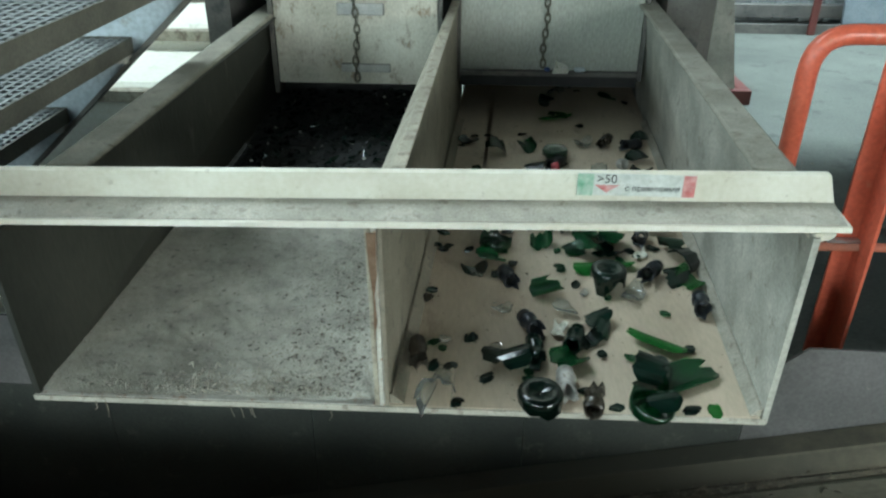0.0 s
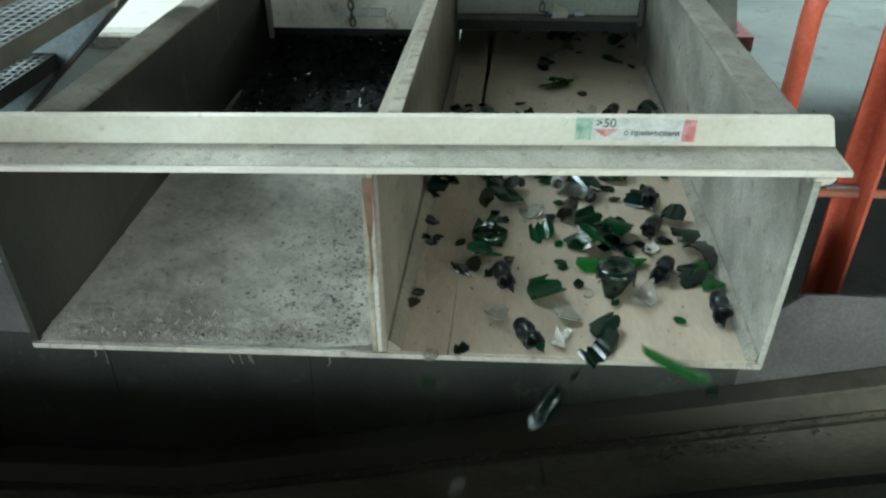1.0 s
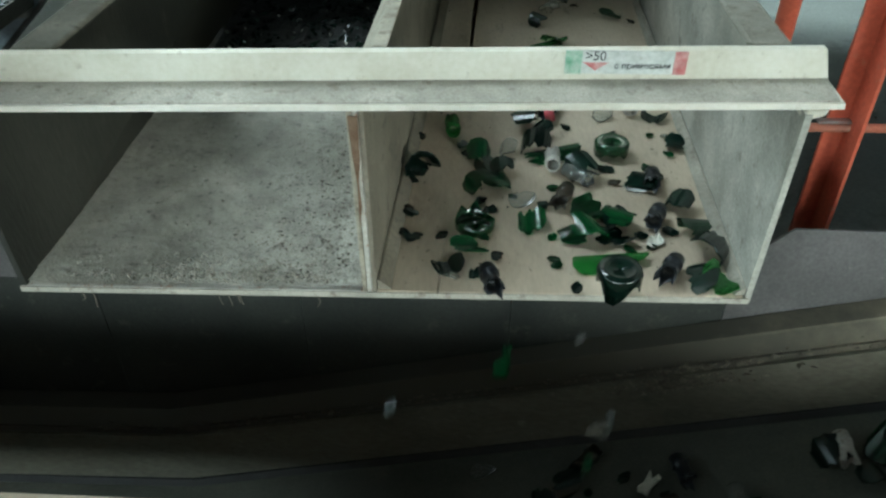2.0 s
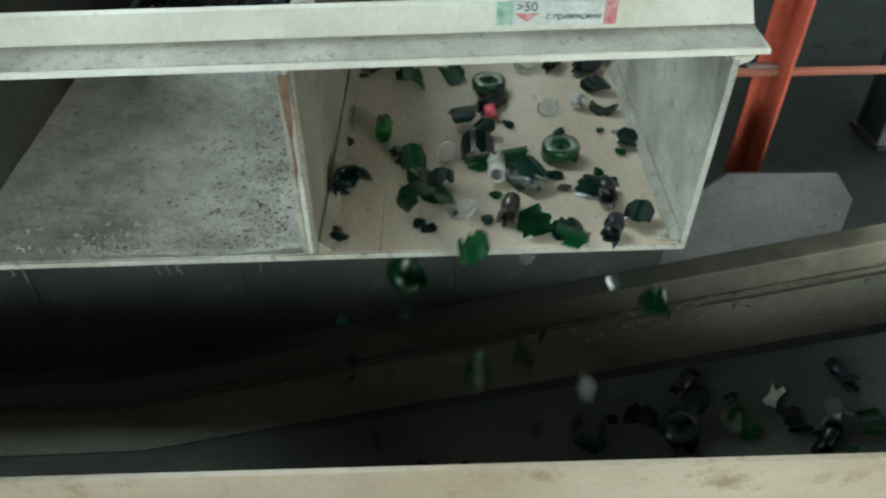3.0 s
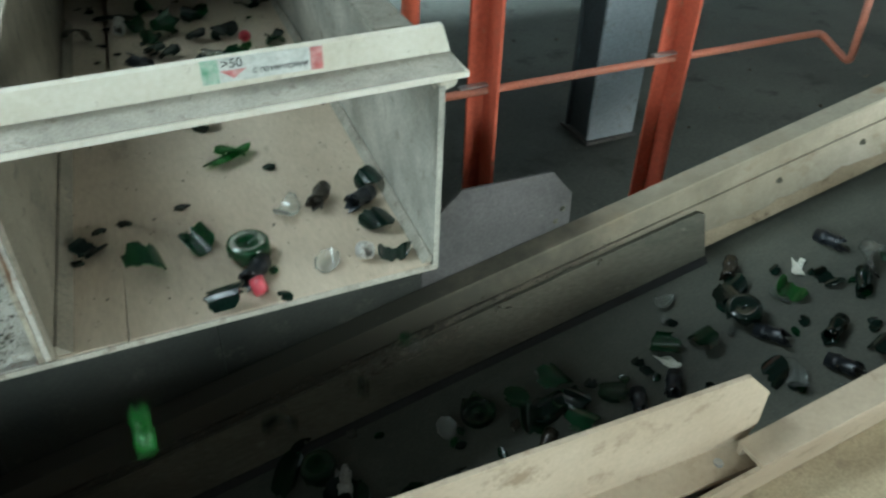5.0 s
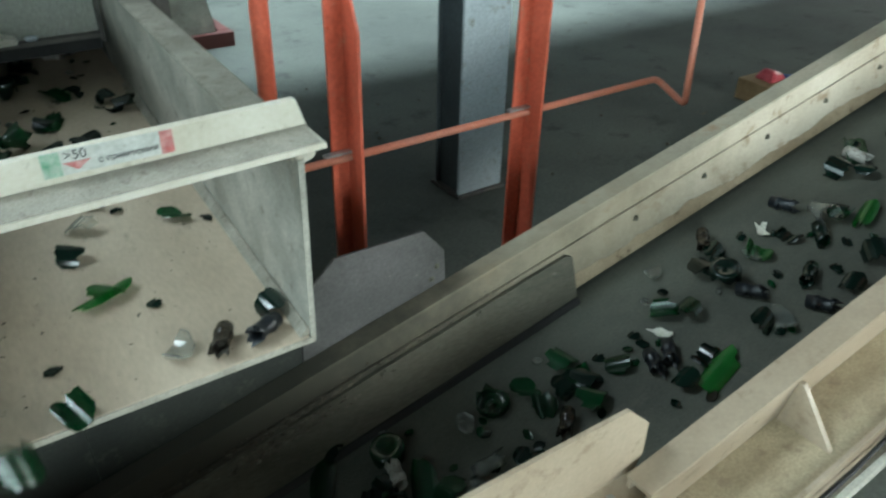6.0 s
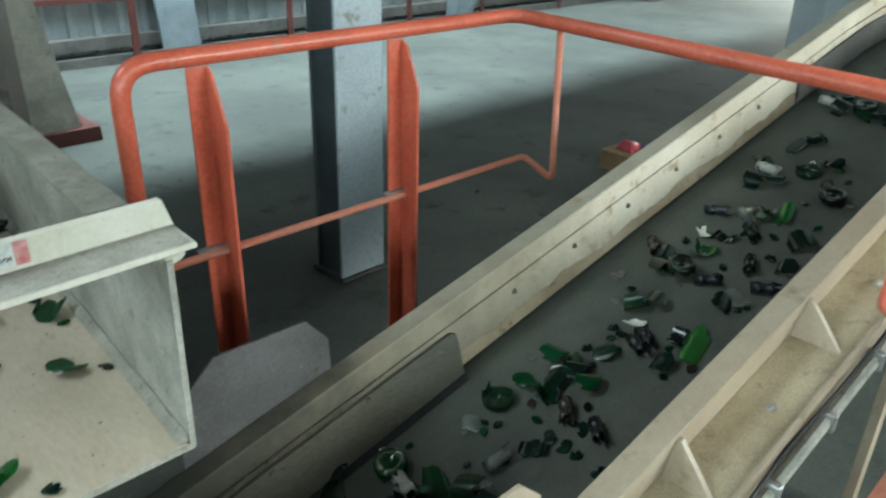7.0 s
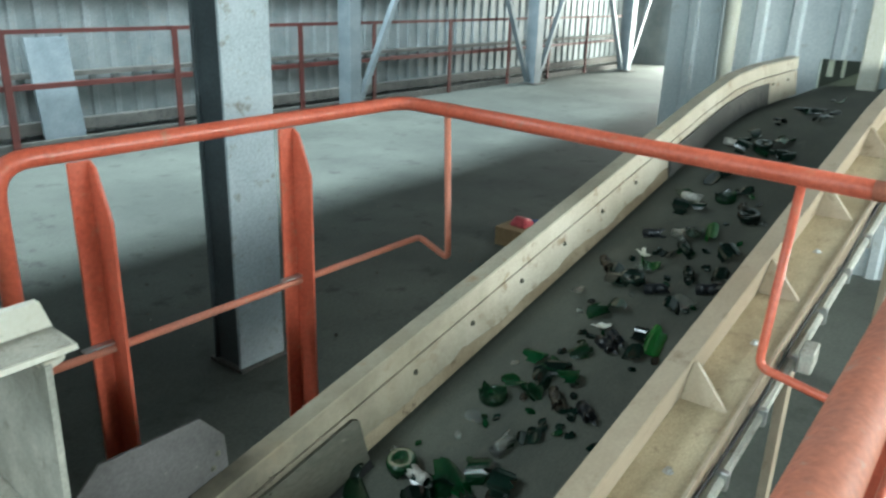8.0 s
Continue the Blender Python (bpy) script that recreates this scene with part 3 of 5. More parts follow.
    for k in range(420):
        x, y = -0.595 + 0.57 * rnd.random() ** 1.3, rnd.uniform(0.01, 1.4)
        r = rnd.uniform(0.0010, 0.0030) if k % 6 else rnd.uniform(0.003, 0.006)
        c = Vector((x + 0.05 * y, y, LIP + 0.0012))
        vs = [bm.verts.new(c + Vector((rnd.uniform(-1, 1), rnd.uniform(-1, 1), h)) * r) for h in (0, 0, 0, 0.6)]
        for f in ((0, 1, 2), (0, 2, 3), (0, 3, 1), (1, 3, 2)):
            bm.faces.new([vs[i] for i in f])
    tagged(part("crumbs", bm, GRIT, ch, "dark crumbs sticking to the tan floor"), kind="stuff")
    # pit at the end of the idle channel with dark cullet; bed and wall are flat black
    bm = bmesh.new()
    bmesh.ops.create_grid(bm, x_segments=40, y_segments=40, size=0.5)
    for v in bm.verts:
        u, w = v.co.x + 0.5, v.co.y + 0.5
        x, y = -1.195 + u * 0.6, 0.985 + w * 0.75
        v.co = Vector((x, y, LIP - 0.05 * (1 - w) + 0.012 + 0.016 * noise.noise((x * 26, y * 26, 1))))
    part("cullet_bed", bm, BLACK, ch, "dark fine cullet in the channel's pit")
    for name, count, lo, hi, m in (("cullet", 700, 0.006, 0.020, DARK), ("pale_bits", 46, 0.004, 0.011, PAPER)):
        bm = bmesh.new()
        for k in range(count):
            x, y = rnd.uniform(-1.17, -0.62), rnd.uniform(1.00, 1.70)
            r = rnd.uniform(lo, hi)
            c = Vector((x, y, LIP - 0.05 * (1.735 - y) / 0.75 + 0.018))
            vs = [bm.verts.new(c + Vector((rnd.uniform(-1, 1), rnd.uniform(-1, 1), rnd.uniform(-0.3, 0.8))) * r) for _ in range(4)]
            for f in ((0, 1, 2), (0, 2, 3), (0, 3, 1), (1, 3, 2)):
                bm.faces.new([vs[i] for i in f])
        tagged(part(name, bm, m, ch, "broken glass lying in the pit"), kind="stuff")
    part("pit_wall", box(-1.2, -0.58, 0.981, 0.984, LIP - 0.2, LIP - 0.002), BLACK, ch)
    return ch


chute()


def gates():
    # hanging gates with chains, and the hopper walls above
    for name, x0, x1, y, z0, label in (("slide_gate", -1.092, -0.60, 1.32, 0.926, "cream dirty slide gate with chain and latch bars"), ("slide_gate", -0.535, 0.048, 1.52, 0.925, "grey dusty slide gate with a chain")):
        g = thing(name, label, "gate", "gates over the chute", at=(0, y, 0))
        part("plate", box(x0, x1, 0, 0.008, z0, 2.1, 0.002), GATE if x0 < -1 else GATEGREY, g)
        part("side_rail", box(x0 - 0.014, x0 - 0.001, -0.012, 0.012, z0 - 0.03, 2.1), DARKSTEEL, g)
        part("side_rail", box(x1 + 0.001, x1 + 0.014, -0.012, 0.012, z0 - 0.03, 2.1), DARKSTEEL, g)
        if x0 < -1:
            part("latch_bar", box(-0.90, -0.76, -0.010, -0.001, 1.135, 1.170, 0.002), STEEL, g, "blue-grey latch bar")
            part("latch_bar", box(-0.895, -0.745, -0.010, -0.001, 0.965, 0.990, 0.002), STEEL, g, "blue-grey latch bar")
        else:
            part("lower_bar", box(x0, x1, -0.03, -0.001, 0.912, 0.926, 0.002), DARKSTEEL, g)
            # plate coloured black for the shade under the gate
            part("shaded_lower_plate", box(x0, x1, -0.004, -0.0005, 0.872, 0.911), BLACK, g)
        cx = -0.845 if x0 < -1 else -0.262
        z = 1.24
        k = 0
        while z > 0.945:
            bm = bmesh.new()
            ring = []
            for j in range(11):
                a = 2 * math.pi * j / 10
                o = math.cos(a) * 0.008
                ring.append((cx + (o if k % 2 == 0 else 0) + 0.004 * math.sin(z * 30), -0.016 + (0 if k % 2 == 0 else o), z + math.sin(a) * 0.016))
            part("chain_link", tube(ring, 0.0032, 5, bm), LINERDARK, g)
            z -= 0.024
            k += 1
    # unseen hopper body, made tall and deep to block light
    h = thing("feed_hopper", "unseen dark steel hopper body behind the gates, tall to block light", "hopper")
    part("cheek", box(-1.30, -1.225, 1.33, 3.1, LIP - 0.3, 4.2), DARKSTEEL, h)
    part("cheek", box(0.235, 0.30, 1.62, 3.1, LIP - 0.3, 4.2), DARKSTEEL, h)
    part("cheek", box(0.12, 0.234, 1.53, 1.62, LIP - 0.3, 4.2), DARKSTEEL, h)
    part("back_plate", box(-1.30, 0.30, 3.65, 3.70, LIP - 0.3, 1.7), DARKSTEEL, h)
    # black plate added to hide the lit floor and keep the pit dark
    part("pit_blackout_plate", box(-1.222, -0.56, 1.745, 1.76, LIP - 0.3, 1.21), BLACK, h)
    part("hood", box(-1.224, 0.234, 1.60, 3.64, 1.22, 1.26), DARKSTEEL, h)
    part("cheek", box(-1.30, -1.225, 3.101, 3.649, LIP - 0.3, 1.7), DARKSTEEL, h)
    part("cheek", box(0.235, 0.30, 3.101, 3.649, LIP - 0.3, 1.7), DARKSTEEL, h)
    s = thing("chute_stand", "dark steel legs under the vibrating chute", "stand")
    for x in (-1.15, -0.05):
        for y in (0.75, 1.6, 3.3):
            part("leg", box(x - 0.04, x + 0.04, y - 0.04, y + 0.04, 0.0, LIP - 0.10), DARKSTEEL, s)
    part("cross_member", box(-1.2, 0.05, 0.70, 0.79, LIP - 0.1, LIP - 0.0125), DARKSTEEL, s)
    part("cross_member", box(-1.2, 0.2, 3.26, 3.34, LIP - 0.1, LIP - 0.0125), DARKSTEEL, s)
    part("cross_member", box(-1.2, 0.05, 1.55, 1.64, LIP - 0.1, LIP - 0.0125), DARKSTEEL, s)
    tagged(part("paper_scrap", hexa([(-0.235, 1.47, 0.927), (-0.185, 1.475, 0.927), (-0.19, 1.505, 0.927), (-0.23, 1.50, 0.927), (-0.225, 1.46, 0.955), (-0.18, 1.47, 0.94), (-0.185, 1.49, 0.95), (-0.225, 1.49, 0.965)]), PAPER), "crumpled white paper scrap on the gate's lower bar", "scrap")
    tagged(part("foil_scrap", box(-0.160, -0.125, 1.492, 1.510, 0.927, 0.940, 0.004), BLUEGREY), "pale blue foil scrap on the gate's lower bar", "scrap")
    tagged(part("foil_scrap", box(-0.258, -0.240, 1.492, 1.508, 0.927, 0.939, 0.004), BLUE), "dark blue foil scrap on the gate's lower bar", "scrap")


gates()


def sticker():
    s = thing("sticker", "worn white sticker with green and red ends and black print", "sticker", at=(0, 0.0575, 0))
    part("backing", box(-0.331, -0.160, -0.0012, 0.0005, 1.134, 1.168), SIGNWHITE, s)
    part("green_end", box(-0.331, -0.308, -0.0022, -0.0013, 1.134, 1.168), SIGNGREEN, s)
    part("red_end", box(-0.178, -0.160, -0.0022, -0.0013, 1.134, 1.168), SIGNRED, s)
    part("arrow", extrude([(-0.306, 1.151), (-0.270, 1.151), (-0.288, 1.139)], lambda u, v: (u, -0.0022, v), lambda u, v: (u, -0.0013, v)), SIGNRED, s)
    for body, x, z, size in ((">50", -0.304, 1.1545, 0.019), ("с примесями", -0.262, 1.1425, 0.0125)):
        c = bpy.data.curves.new("print", "FONT")
        c.body, c.size, c.extrude = body, size, 0.0003
        c.materials.append(INK)
        t = new("print", c)
        t.parent, t.matrix_local = s, pose(x, -0.0024, z, 90, 0, 0)


sticker()

# ---- the belt conveyor ----
SLOPE, SKEW = 0.25, -0.034


def belt_z(x):
    """Height of the belt: a ramp that runs out level before the wall."""
    a, b = 2.75, 3.35
    if x < -1.1:
        return 0.065 + 0.04 * (x + 1.1)
    if x < a:
        return 0.34 + SLOPE * x
    if x < b:
        u = x - a
        return 0.34 + SLOPE * a + SLOPE * u - SLOPE * u * u / (2 * (b - a))
    return 0.34 + SLOPE * a + SLOPE * (b - a) / 2 + 0.02 * (x - b)


def belt_y(x, y):
    return y + SKEW * (x - 0.8)


def along(outline, x0, x1, w=0.0, step=0.3):
    """A profile of (y, height over the belt) swept along the conveyor."""
    bm = bmesh.new()
    n = max(1, round((x1 - x0) / step))
    rings = []
    for i in range(n + 1):
        x = x0 + (x1 - x0) * i / n
        rings.append([bm.verts.new((x, belt_y(x, u), belt_z(x) + v)) for u, v in outline])
    for a, b in zip(rings, rings[1:]):
        for k in range(len(outline)):
            j = (k + 1) % len(outline)
            bm.faces.new((a[k], a[j], b[j], b[k]))
    bm.faces.new(rings[0][::-1])
    bm.faces.new(rings[-1])
    return bm


XA = -2.3


def conveyor():
    cv = thing("belt_conveyor", "inclined belt conveyor with cream painted side skirts", "conveyor")
    part("belt", along([(-0.50, 0.012), (-0.40, 0.0), (0.08, 0.0), (0.10, 0.004), (0.10, -0.012), (-0.50, -0.012)], XA, 7.6, step=0.15), RUBBER, cv, "dark dusty rubber belt", True)
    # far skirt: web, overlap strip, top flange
    web = part("far_skirt", along([(0.086, 0.016), (0.094, 0.016), (0.107, 0.143), (0.099, 0.143)], XA, 3.9), SKIRT, cv, "cream skirt board, caked with dirt and darkened for shade under the chute")
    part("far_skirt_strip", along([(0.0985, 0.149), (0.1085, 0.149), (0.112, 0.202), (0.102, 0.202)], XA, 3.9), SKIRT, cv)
    part("far_flange", along([(0.101, 0.203), (0.149, 0.203), (0.149, 0.210), (0.101, 0.210)], XA, 3.9), FLANGE, cv, "dusty flange of the skirt, darkened for shade under the chute")
    bm, rings = bmesh.new(), []
    for i in range(131):
        x = 0.715 + 0.02 * i
        h = 0.050 + 0.022 * noise.noise((x * 5, 0, 2)) + 0.012 * noise.noise((x * 23, 0, 4))
        rings.append([bm.verts.new((x, belt_y(x, y), belt_z(x) + v)) for y, v in ((0.0835, 0.014), (0.0855, 0.014), (0.0855 + 0.1 * (h - 0.014), h), (0.0845 + 0.1 * (h - 0.014), h))])
    for a, b in zip(rings, rings[1:]):
        for k in range(4):
            bm.faces.new((a[k], a[(k + 1) % 4], b[(k + 1) % 4], b[k]))
    part("dust_band", bm, STAINED, cv, "brown dust band along the skirt's foot")
    part("far_frame", along([(0.120, -0.055), (0.145, -0.055), (0.145, 0.200), (0.120, 0.200)], XA, 3.9), DARKSTEEL, cv)
    for i in range(13):
        x = 0.924 + 0.2345 * i
        bolt("bolt", (x, belt_y(x, 0.0955), belt_z(x) + 0.107), (0, -1, 0), 0.0065, web, LINERDARK)
    part("end_liner", along([(0.076, 0.02), (0.082, 0.02), (0.090, 0.12), (0.084, 0.12)], 2.35, 3.42), DARKSTEEL, cv, "dark worn rubber liner")
    # near skirt: top flange, web, lower ledge with gussets
    part("near_skirt", along([(-0.468, 0.014), (-0.460, 0.014), (-0.460, 0.190), (-0.468, 0.190)], 0.34, 4.6), TANCREAM, cv)
    part("near_flange", along([(-0.511, 0.191), (-0.458, 0.191), (-0.458, 0.199), (-0.511, 0.199)], 0.34, 4.6), TANCREAM, cv, "flat cream flange of the skirt")
    part("near_web", along([(-0.492, 0.088), (-0.484, 0.088), (-0.503, 0.190), (-0.511, 0.190)], XA, 4.6), TANCREAM, cv)
    ledge = part("near_ledge", along([(-0.618, 0.078), (-0.474, 0.078), (-0.474, 0.086), (-0.618, 0.086)], XA, 4.6), DUSTCREAM, cv, "cream dusty frame ledge")
    part("near_frame", along([(-0.626, -0.052), (-0.618, -0.052), (-0.618, 0.094), (-0.626, 0.094)], XA, 4.6), TANCREAM, cv)
    part("near_underside", along([(-0.617, -0.05), (-0.48, -0.05), (-0.48, -0.045), (-0.617, -0.045)], XA, 4.6), DARKSTEEL, cv)
    for i in range(8):
        x = 0.69 + 0.485 * i
        y, z = belt_y(x, 0), belt_z(x)
        part("gusset", hexa([(x, y - 0.600, z + 0.087), (x + 0.010, y - 0.600, z + 0.0895), (x + 0.010, y - 0.493, z + 0.0895), (x, y - 0.493, z + 0.087),
                             (x, y - 0.520, z + 0.186), (x + 0.010, y - 0.520, z + 0.1885), (x + 0.010, y - 0.511, z + 0.1885), (x, y - 0.511, z + 0.186)]), TANCREAM, cv)
        bolt("bolt", (x + 0.27, belt_y(x + 0.27, -0.565), belt_z(x + 0.27) + 0.086), (0, 0, 1), 0.009, ledge)
    for x in (0.6, 1.6, 3.0, 4.3):
        for y in (-0.62, 0.140):
            z = belt_z(x) - 0.115
            if z > 0.05:
                part("leg", box(x - 0.03, x + 0.03, belt_y(x, y) - 0.012, belt_y(x, y) + 0.012, 0, z + 0.06), DARKSTEEL if y > 0 else TANCREAM, cv)
    part("return_belt", along([(-0.47, -0.15), (0.10, -0.15), (0.10, -0.14), (-0.47, -0.14)], -0.6, 4.5), RUBBER, cv)
    # unseen plate, made tall and wide to block side light along the belt
    part("tail_light_stop", box(XA - 0.02, XA - 0.001, -0.6, 0.9, 0.005, 1.10), DARKSTEEL, cv)
    # conduit clipped along the ledge
    c = thing("conduit", "grey conduit and cable clipped along the conveyor frame", "conduit")
    pipe = part("pipe", tube([(x, belt_y(x, -0.645), belt_z(x) + 0.035) for x in (-0.9, 0.5, 1.5, 2.7)], 0.014, 8), LINER, c)
    part("cable", tube([(-0.9 + 0.2 * i, belt_y(-0.9 + 0.2 * i, -0.637 - 0.006 * math.sin(i * 1.9)), belt_z(-0.9 + 0.2 * i) + 0.068) for i in range(19)], 0.005, 6), BLACK, c)
    for i in range(8):
        x = 0.6 + 0.22 * i
        part("clip", box(x, x + 0.02, belt_y(x, -0.664), belt_y(x, -0.627), belt_z(x) + 0.015, belt_z(x) + 0.058, 0.002), STEEL, pipe)
    part("junction_box", hexa([(1.44, -0.725, 0.745), (1.50, -0.725, 0.76), (1.50, -0.69, 0.76), (1.44, -0.69, 0.745), (1.44, -0.725, 0.80), (1.50, -0.725, 0.815), (1.50, -0.69, 0.815), (1.44, -0.69, 0.80)], 0.004), LINER, c)


conveyor()


def loading_plates():
    """Steel plates that guide the falling glass onto the belt."""
    p = thing("guide_plate", "grey steel guide plate with clipped corner behind the chute lip", "plate")
    for out in ([(0.052, 0.52), (0.40, 0.62), (0.394, 0.725), (0.342, 0.786), (0.136, 0.786), (0.082, 0.735), (0.052, 0.735)], [(-1.75, 0.60), (-1.23, 0.60), (-1.23, 0.72), (-1.33, 0.77), (-1.52, 0.77), (-1.75, 0.72)]):
        sheet = part("sheet", extrude(out, lambda u, v: (u, belt_y(u, 0.152), v), lambda u, v: (u, belt_y(u, 0.158), v)), GREYPLATE, p)
    # added black sheets stand in for the shade below lip and plates
    ap = thing("lip_shade_sheets", "black sheets added under the chute lip to paint its shade", "apron")
    part("sheet", extrude([(-1.75, 0.15), (-1.23, 0.15), (-1.23, 0.598), (-1.75, 0.598)], lambda u, v: (u, belt_y(u, 0.152), v), lambda u, v: (u, belt_y(u, 0.158), v)), LIPSHADE, ap)
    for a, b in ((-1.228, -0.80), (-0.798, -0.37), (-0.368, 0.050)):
        part("sheet", extrude([(a, 0.10 + belt_z(a)), (b, 0.10 + belt_z(b)), (b, 0.756), (a, 0.756)], lambda u, v: (u, belt_y(u, 0.152), v), lambda u, v: (u, belt_y(u, 0.158), v)), LIPSHADE, ap)
    for x, z in ((0.362, 0.66), (0.375, 0.69)):
        bolt("bolt", (x, belt_y(x, 0.151), z), (0, -1, 0), 0.005, p, LINERDARK)
    ln = thing("skirt_liner", "dark worn liner strip bolted inside the skirt board", "liner")
    strip = part("strip", along([(0.060, 0.014), (0.070, 0.014), (0.094, 0.132), (0.086, 0.132)], XA, 0.695), LINERDARK, ln)
    part("strip", extrude([(0.695, belt_z(0.695) + 0.014), (0.722, belt_z(0.722) + 0.014), (0.712, belt_z(0.712) + 0.120), (0.695, belt_z(0.695) + 0.132)], lambda u, v: (u, belt_y(u, 0.060 + 0.22 * (v - belt_z(u) - 0.014)), v), lambda u, v: (u, belt_y(u, 0.069 + 0.22 * (v - belt_z(u) - 0.014)), v)), LINERDARK, ln)
    part("rubber_lip", along([(0.046, 0.001), (0.066, 0.001), (0.068, 0.0135), (0.056, 0.0135)], XA, 0.722), BLACK, ln, "black rubber sealing lip")
    for x in (-0.28, -0.04, 0.199, 0.445):
        bolt("bolt", (x, belt_y(x, 0.085), belt_z(x) + 0.122), (0, -1, 0.2), 0.008, strip, LINERDARK)
    rnd = random.Random(17)
    bm = bmesh.new()
    for k in range(900):
        x = rnd.uniform(-1.3, 0.5) if k % 3 else rnd.gauss(-0.02, 0.07)
        h = 0.139 + abs(rnd.gauss(0, 0.012)) if k % 3 else rnd.uniform(0.10, 0.15)
        y = 0.0935 if h > 0.132 else 0.060 + 0.22 * (h - 0.014)
        size = rnd.uniform(0.002, 0.006) if k % 3 else rnd.uniform(0.003, 0.010)
        q = Vector((x, belt_y(x, y), belt_z(x) + h))
        vs = [bm.verts.new(q + Vector((rnd.uniform(-1.6, 1.6), rnd.uniform(-0.7, 0.3), rnd.uniform(-0.7, 0.7))) * size) for _ in range(4)]
        for f3 in ((0, 1, 2), (0, 2, 3), (0, 3, 1), (1, 3, 2)):
            bm.faces.new([vs[i] for i in f3])
    tagged(part("caked_dirt", bm, GRIT, ln, "dirt and splinters caked along the liner's top"), kind="stuff")
    b = thing("loading_board", "cream painted loading board with clipped end on the near skirt", "board")
    # the left end runs on unseen, added to keep light off the plates behind
    part("sheet", extrude([(-2.28, 0.30), (-2.28, 0.70), (0.335, 0.757), (0.387, 0.705), (0.388, 0.635), (0.372, 0.600), (0.372, 0.46), (0.0, 0.36)], lambda u, v: (u, belt_y(u, -0.444), v), lambda u, v: (u, belt_y(u, -0.436), v)), TANCREAM, b)
    part("fold", extrude([(-2.28, 0.50), (-2.28, 0.51), (0.38, 0.605), (0.38, 0.595)], lambda u, v: (u, belt_y(u, -0.490), v - 0.01), lambda u, v: (u, belt_y(u, -0.441), v)), TANCREAM, b)
    bolt("bolt", (0.30, belt_y(0.30, -0.466), 0.590), (0, 0, 1), 0.010, b)


loading_plates()


# ---- orange guard rails ----
def railing():
    r = thing("guard_rail", "orange painted tubular guard rail crossing over the belt", "railing")
    Y0, XB, ZT, ZM, YC = 0.66, 1.575, 1.235, 0.757, -0.945
    YR = Y0 + 0.037
    part("top_rail", tube([(0.240, YR, 0.70), (0.240, YR, ZT), (XB, YR, ZT), (1.378, -0.78, ZT)], 0.0225, 14, bend=0.085), ORANGE, r, smooth=True)
    part("near_rail", tube([(1.378, -0.781, ZT), (1.36, YC + 0.02, ZT + 0.01), (1.20, YC, 1.325), (-2.4, YC, 1.325)], 0.0225, 14, bend=0.06), ORANGEDUST, r, "dusty orange near rail", smooth=True)
    part("middle_rail", tube([(0.205, Y0 - 0.026, ZM), (XB + 0.02, Y0 - 0.026, ZM), (1.592, 0.50, ZM - 0.050), (1.565, 0.50, ZT - 0.02)], 0.011, 10, bend=0.025), ORANGEDUST, r, smooth=True)
    part("middle_rail", tube([(1.392, -0.634, ZT - 0.02), (1.345, -0.625, 0.778), (1.30, YC + 0.18, 0.775), (1.27, YC, 0.760), (-2.4, YC, ZM)], 0.011, 10, bend=0.03), ORANGE, r, smooth=True)
    for x in (0.378, 0.980):
        # angle post with clipped top
        top = [(0, 0.003), (0, 1.221), (0.098, 1.221), (0.098, 0.003)]
        leg = part("post", extrude(top, lambda u, v: (x + u * 0.55, Y0 - 0.012, v), lambda u, v: (x + u * 0.55, Y0 - 0.004, v), 0.001), ORANGE, r)
        part("post", extrude([(0.0, 0.004), (0.0, 1.220), (0.022, 1.205), (0.07, 1.09), (0.07, 0.004)], lambda u, v: (x + 0.0465, Y0 - 0.0115 - u, v), lambda u, v: (x + 0.0545, Y0 - 0.0115 - u, v)), ORANGE, r)
        part("rail_clip", box(x - 0.03, x + 0.06, Y0 - 0.035, Y0 - 0.013, ZM + 0.012, ZM + 0.020, 0.003), STEEL, leg)
    for x in (1.28, -0.75, -2.0):
        part("post", box(x, x + 0.06, YC - 0.004, YC + 0.004, 0.003, 1.305, 0.001), ORANGE, r)
        part("post", box(x + 0.061, x + 0.069, YC - 0.004, YC + 0.05, 0.003, 1.295, 0.001), ORANGE, r)


railing()


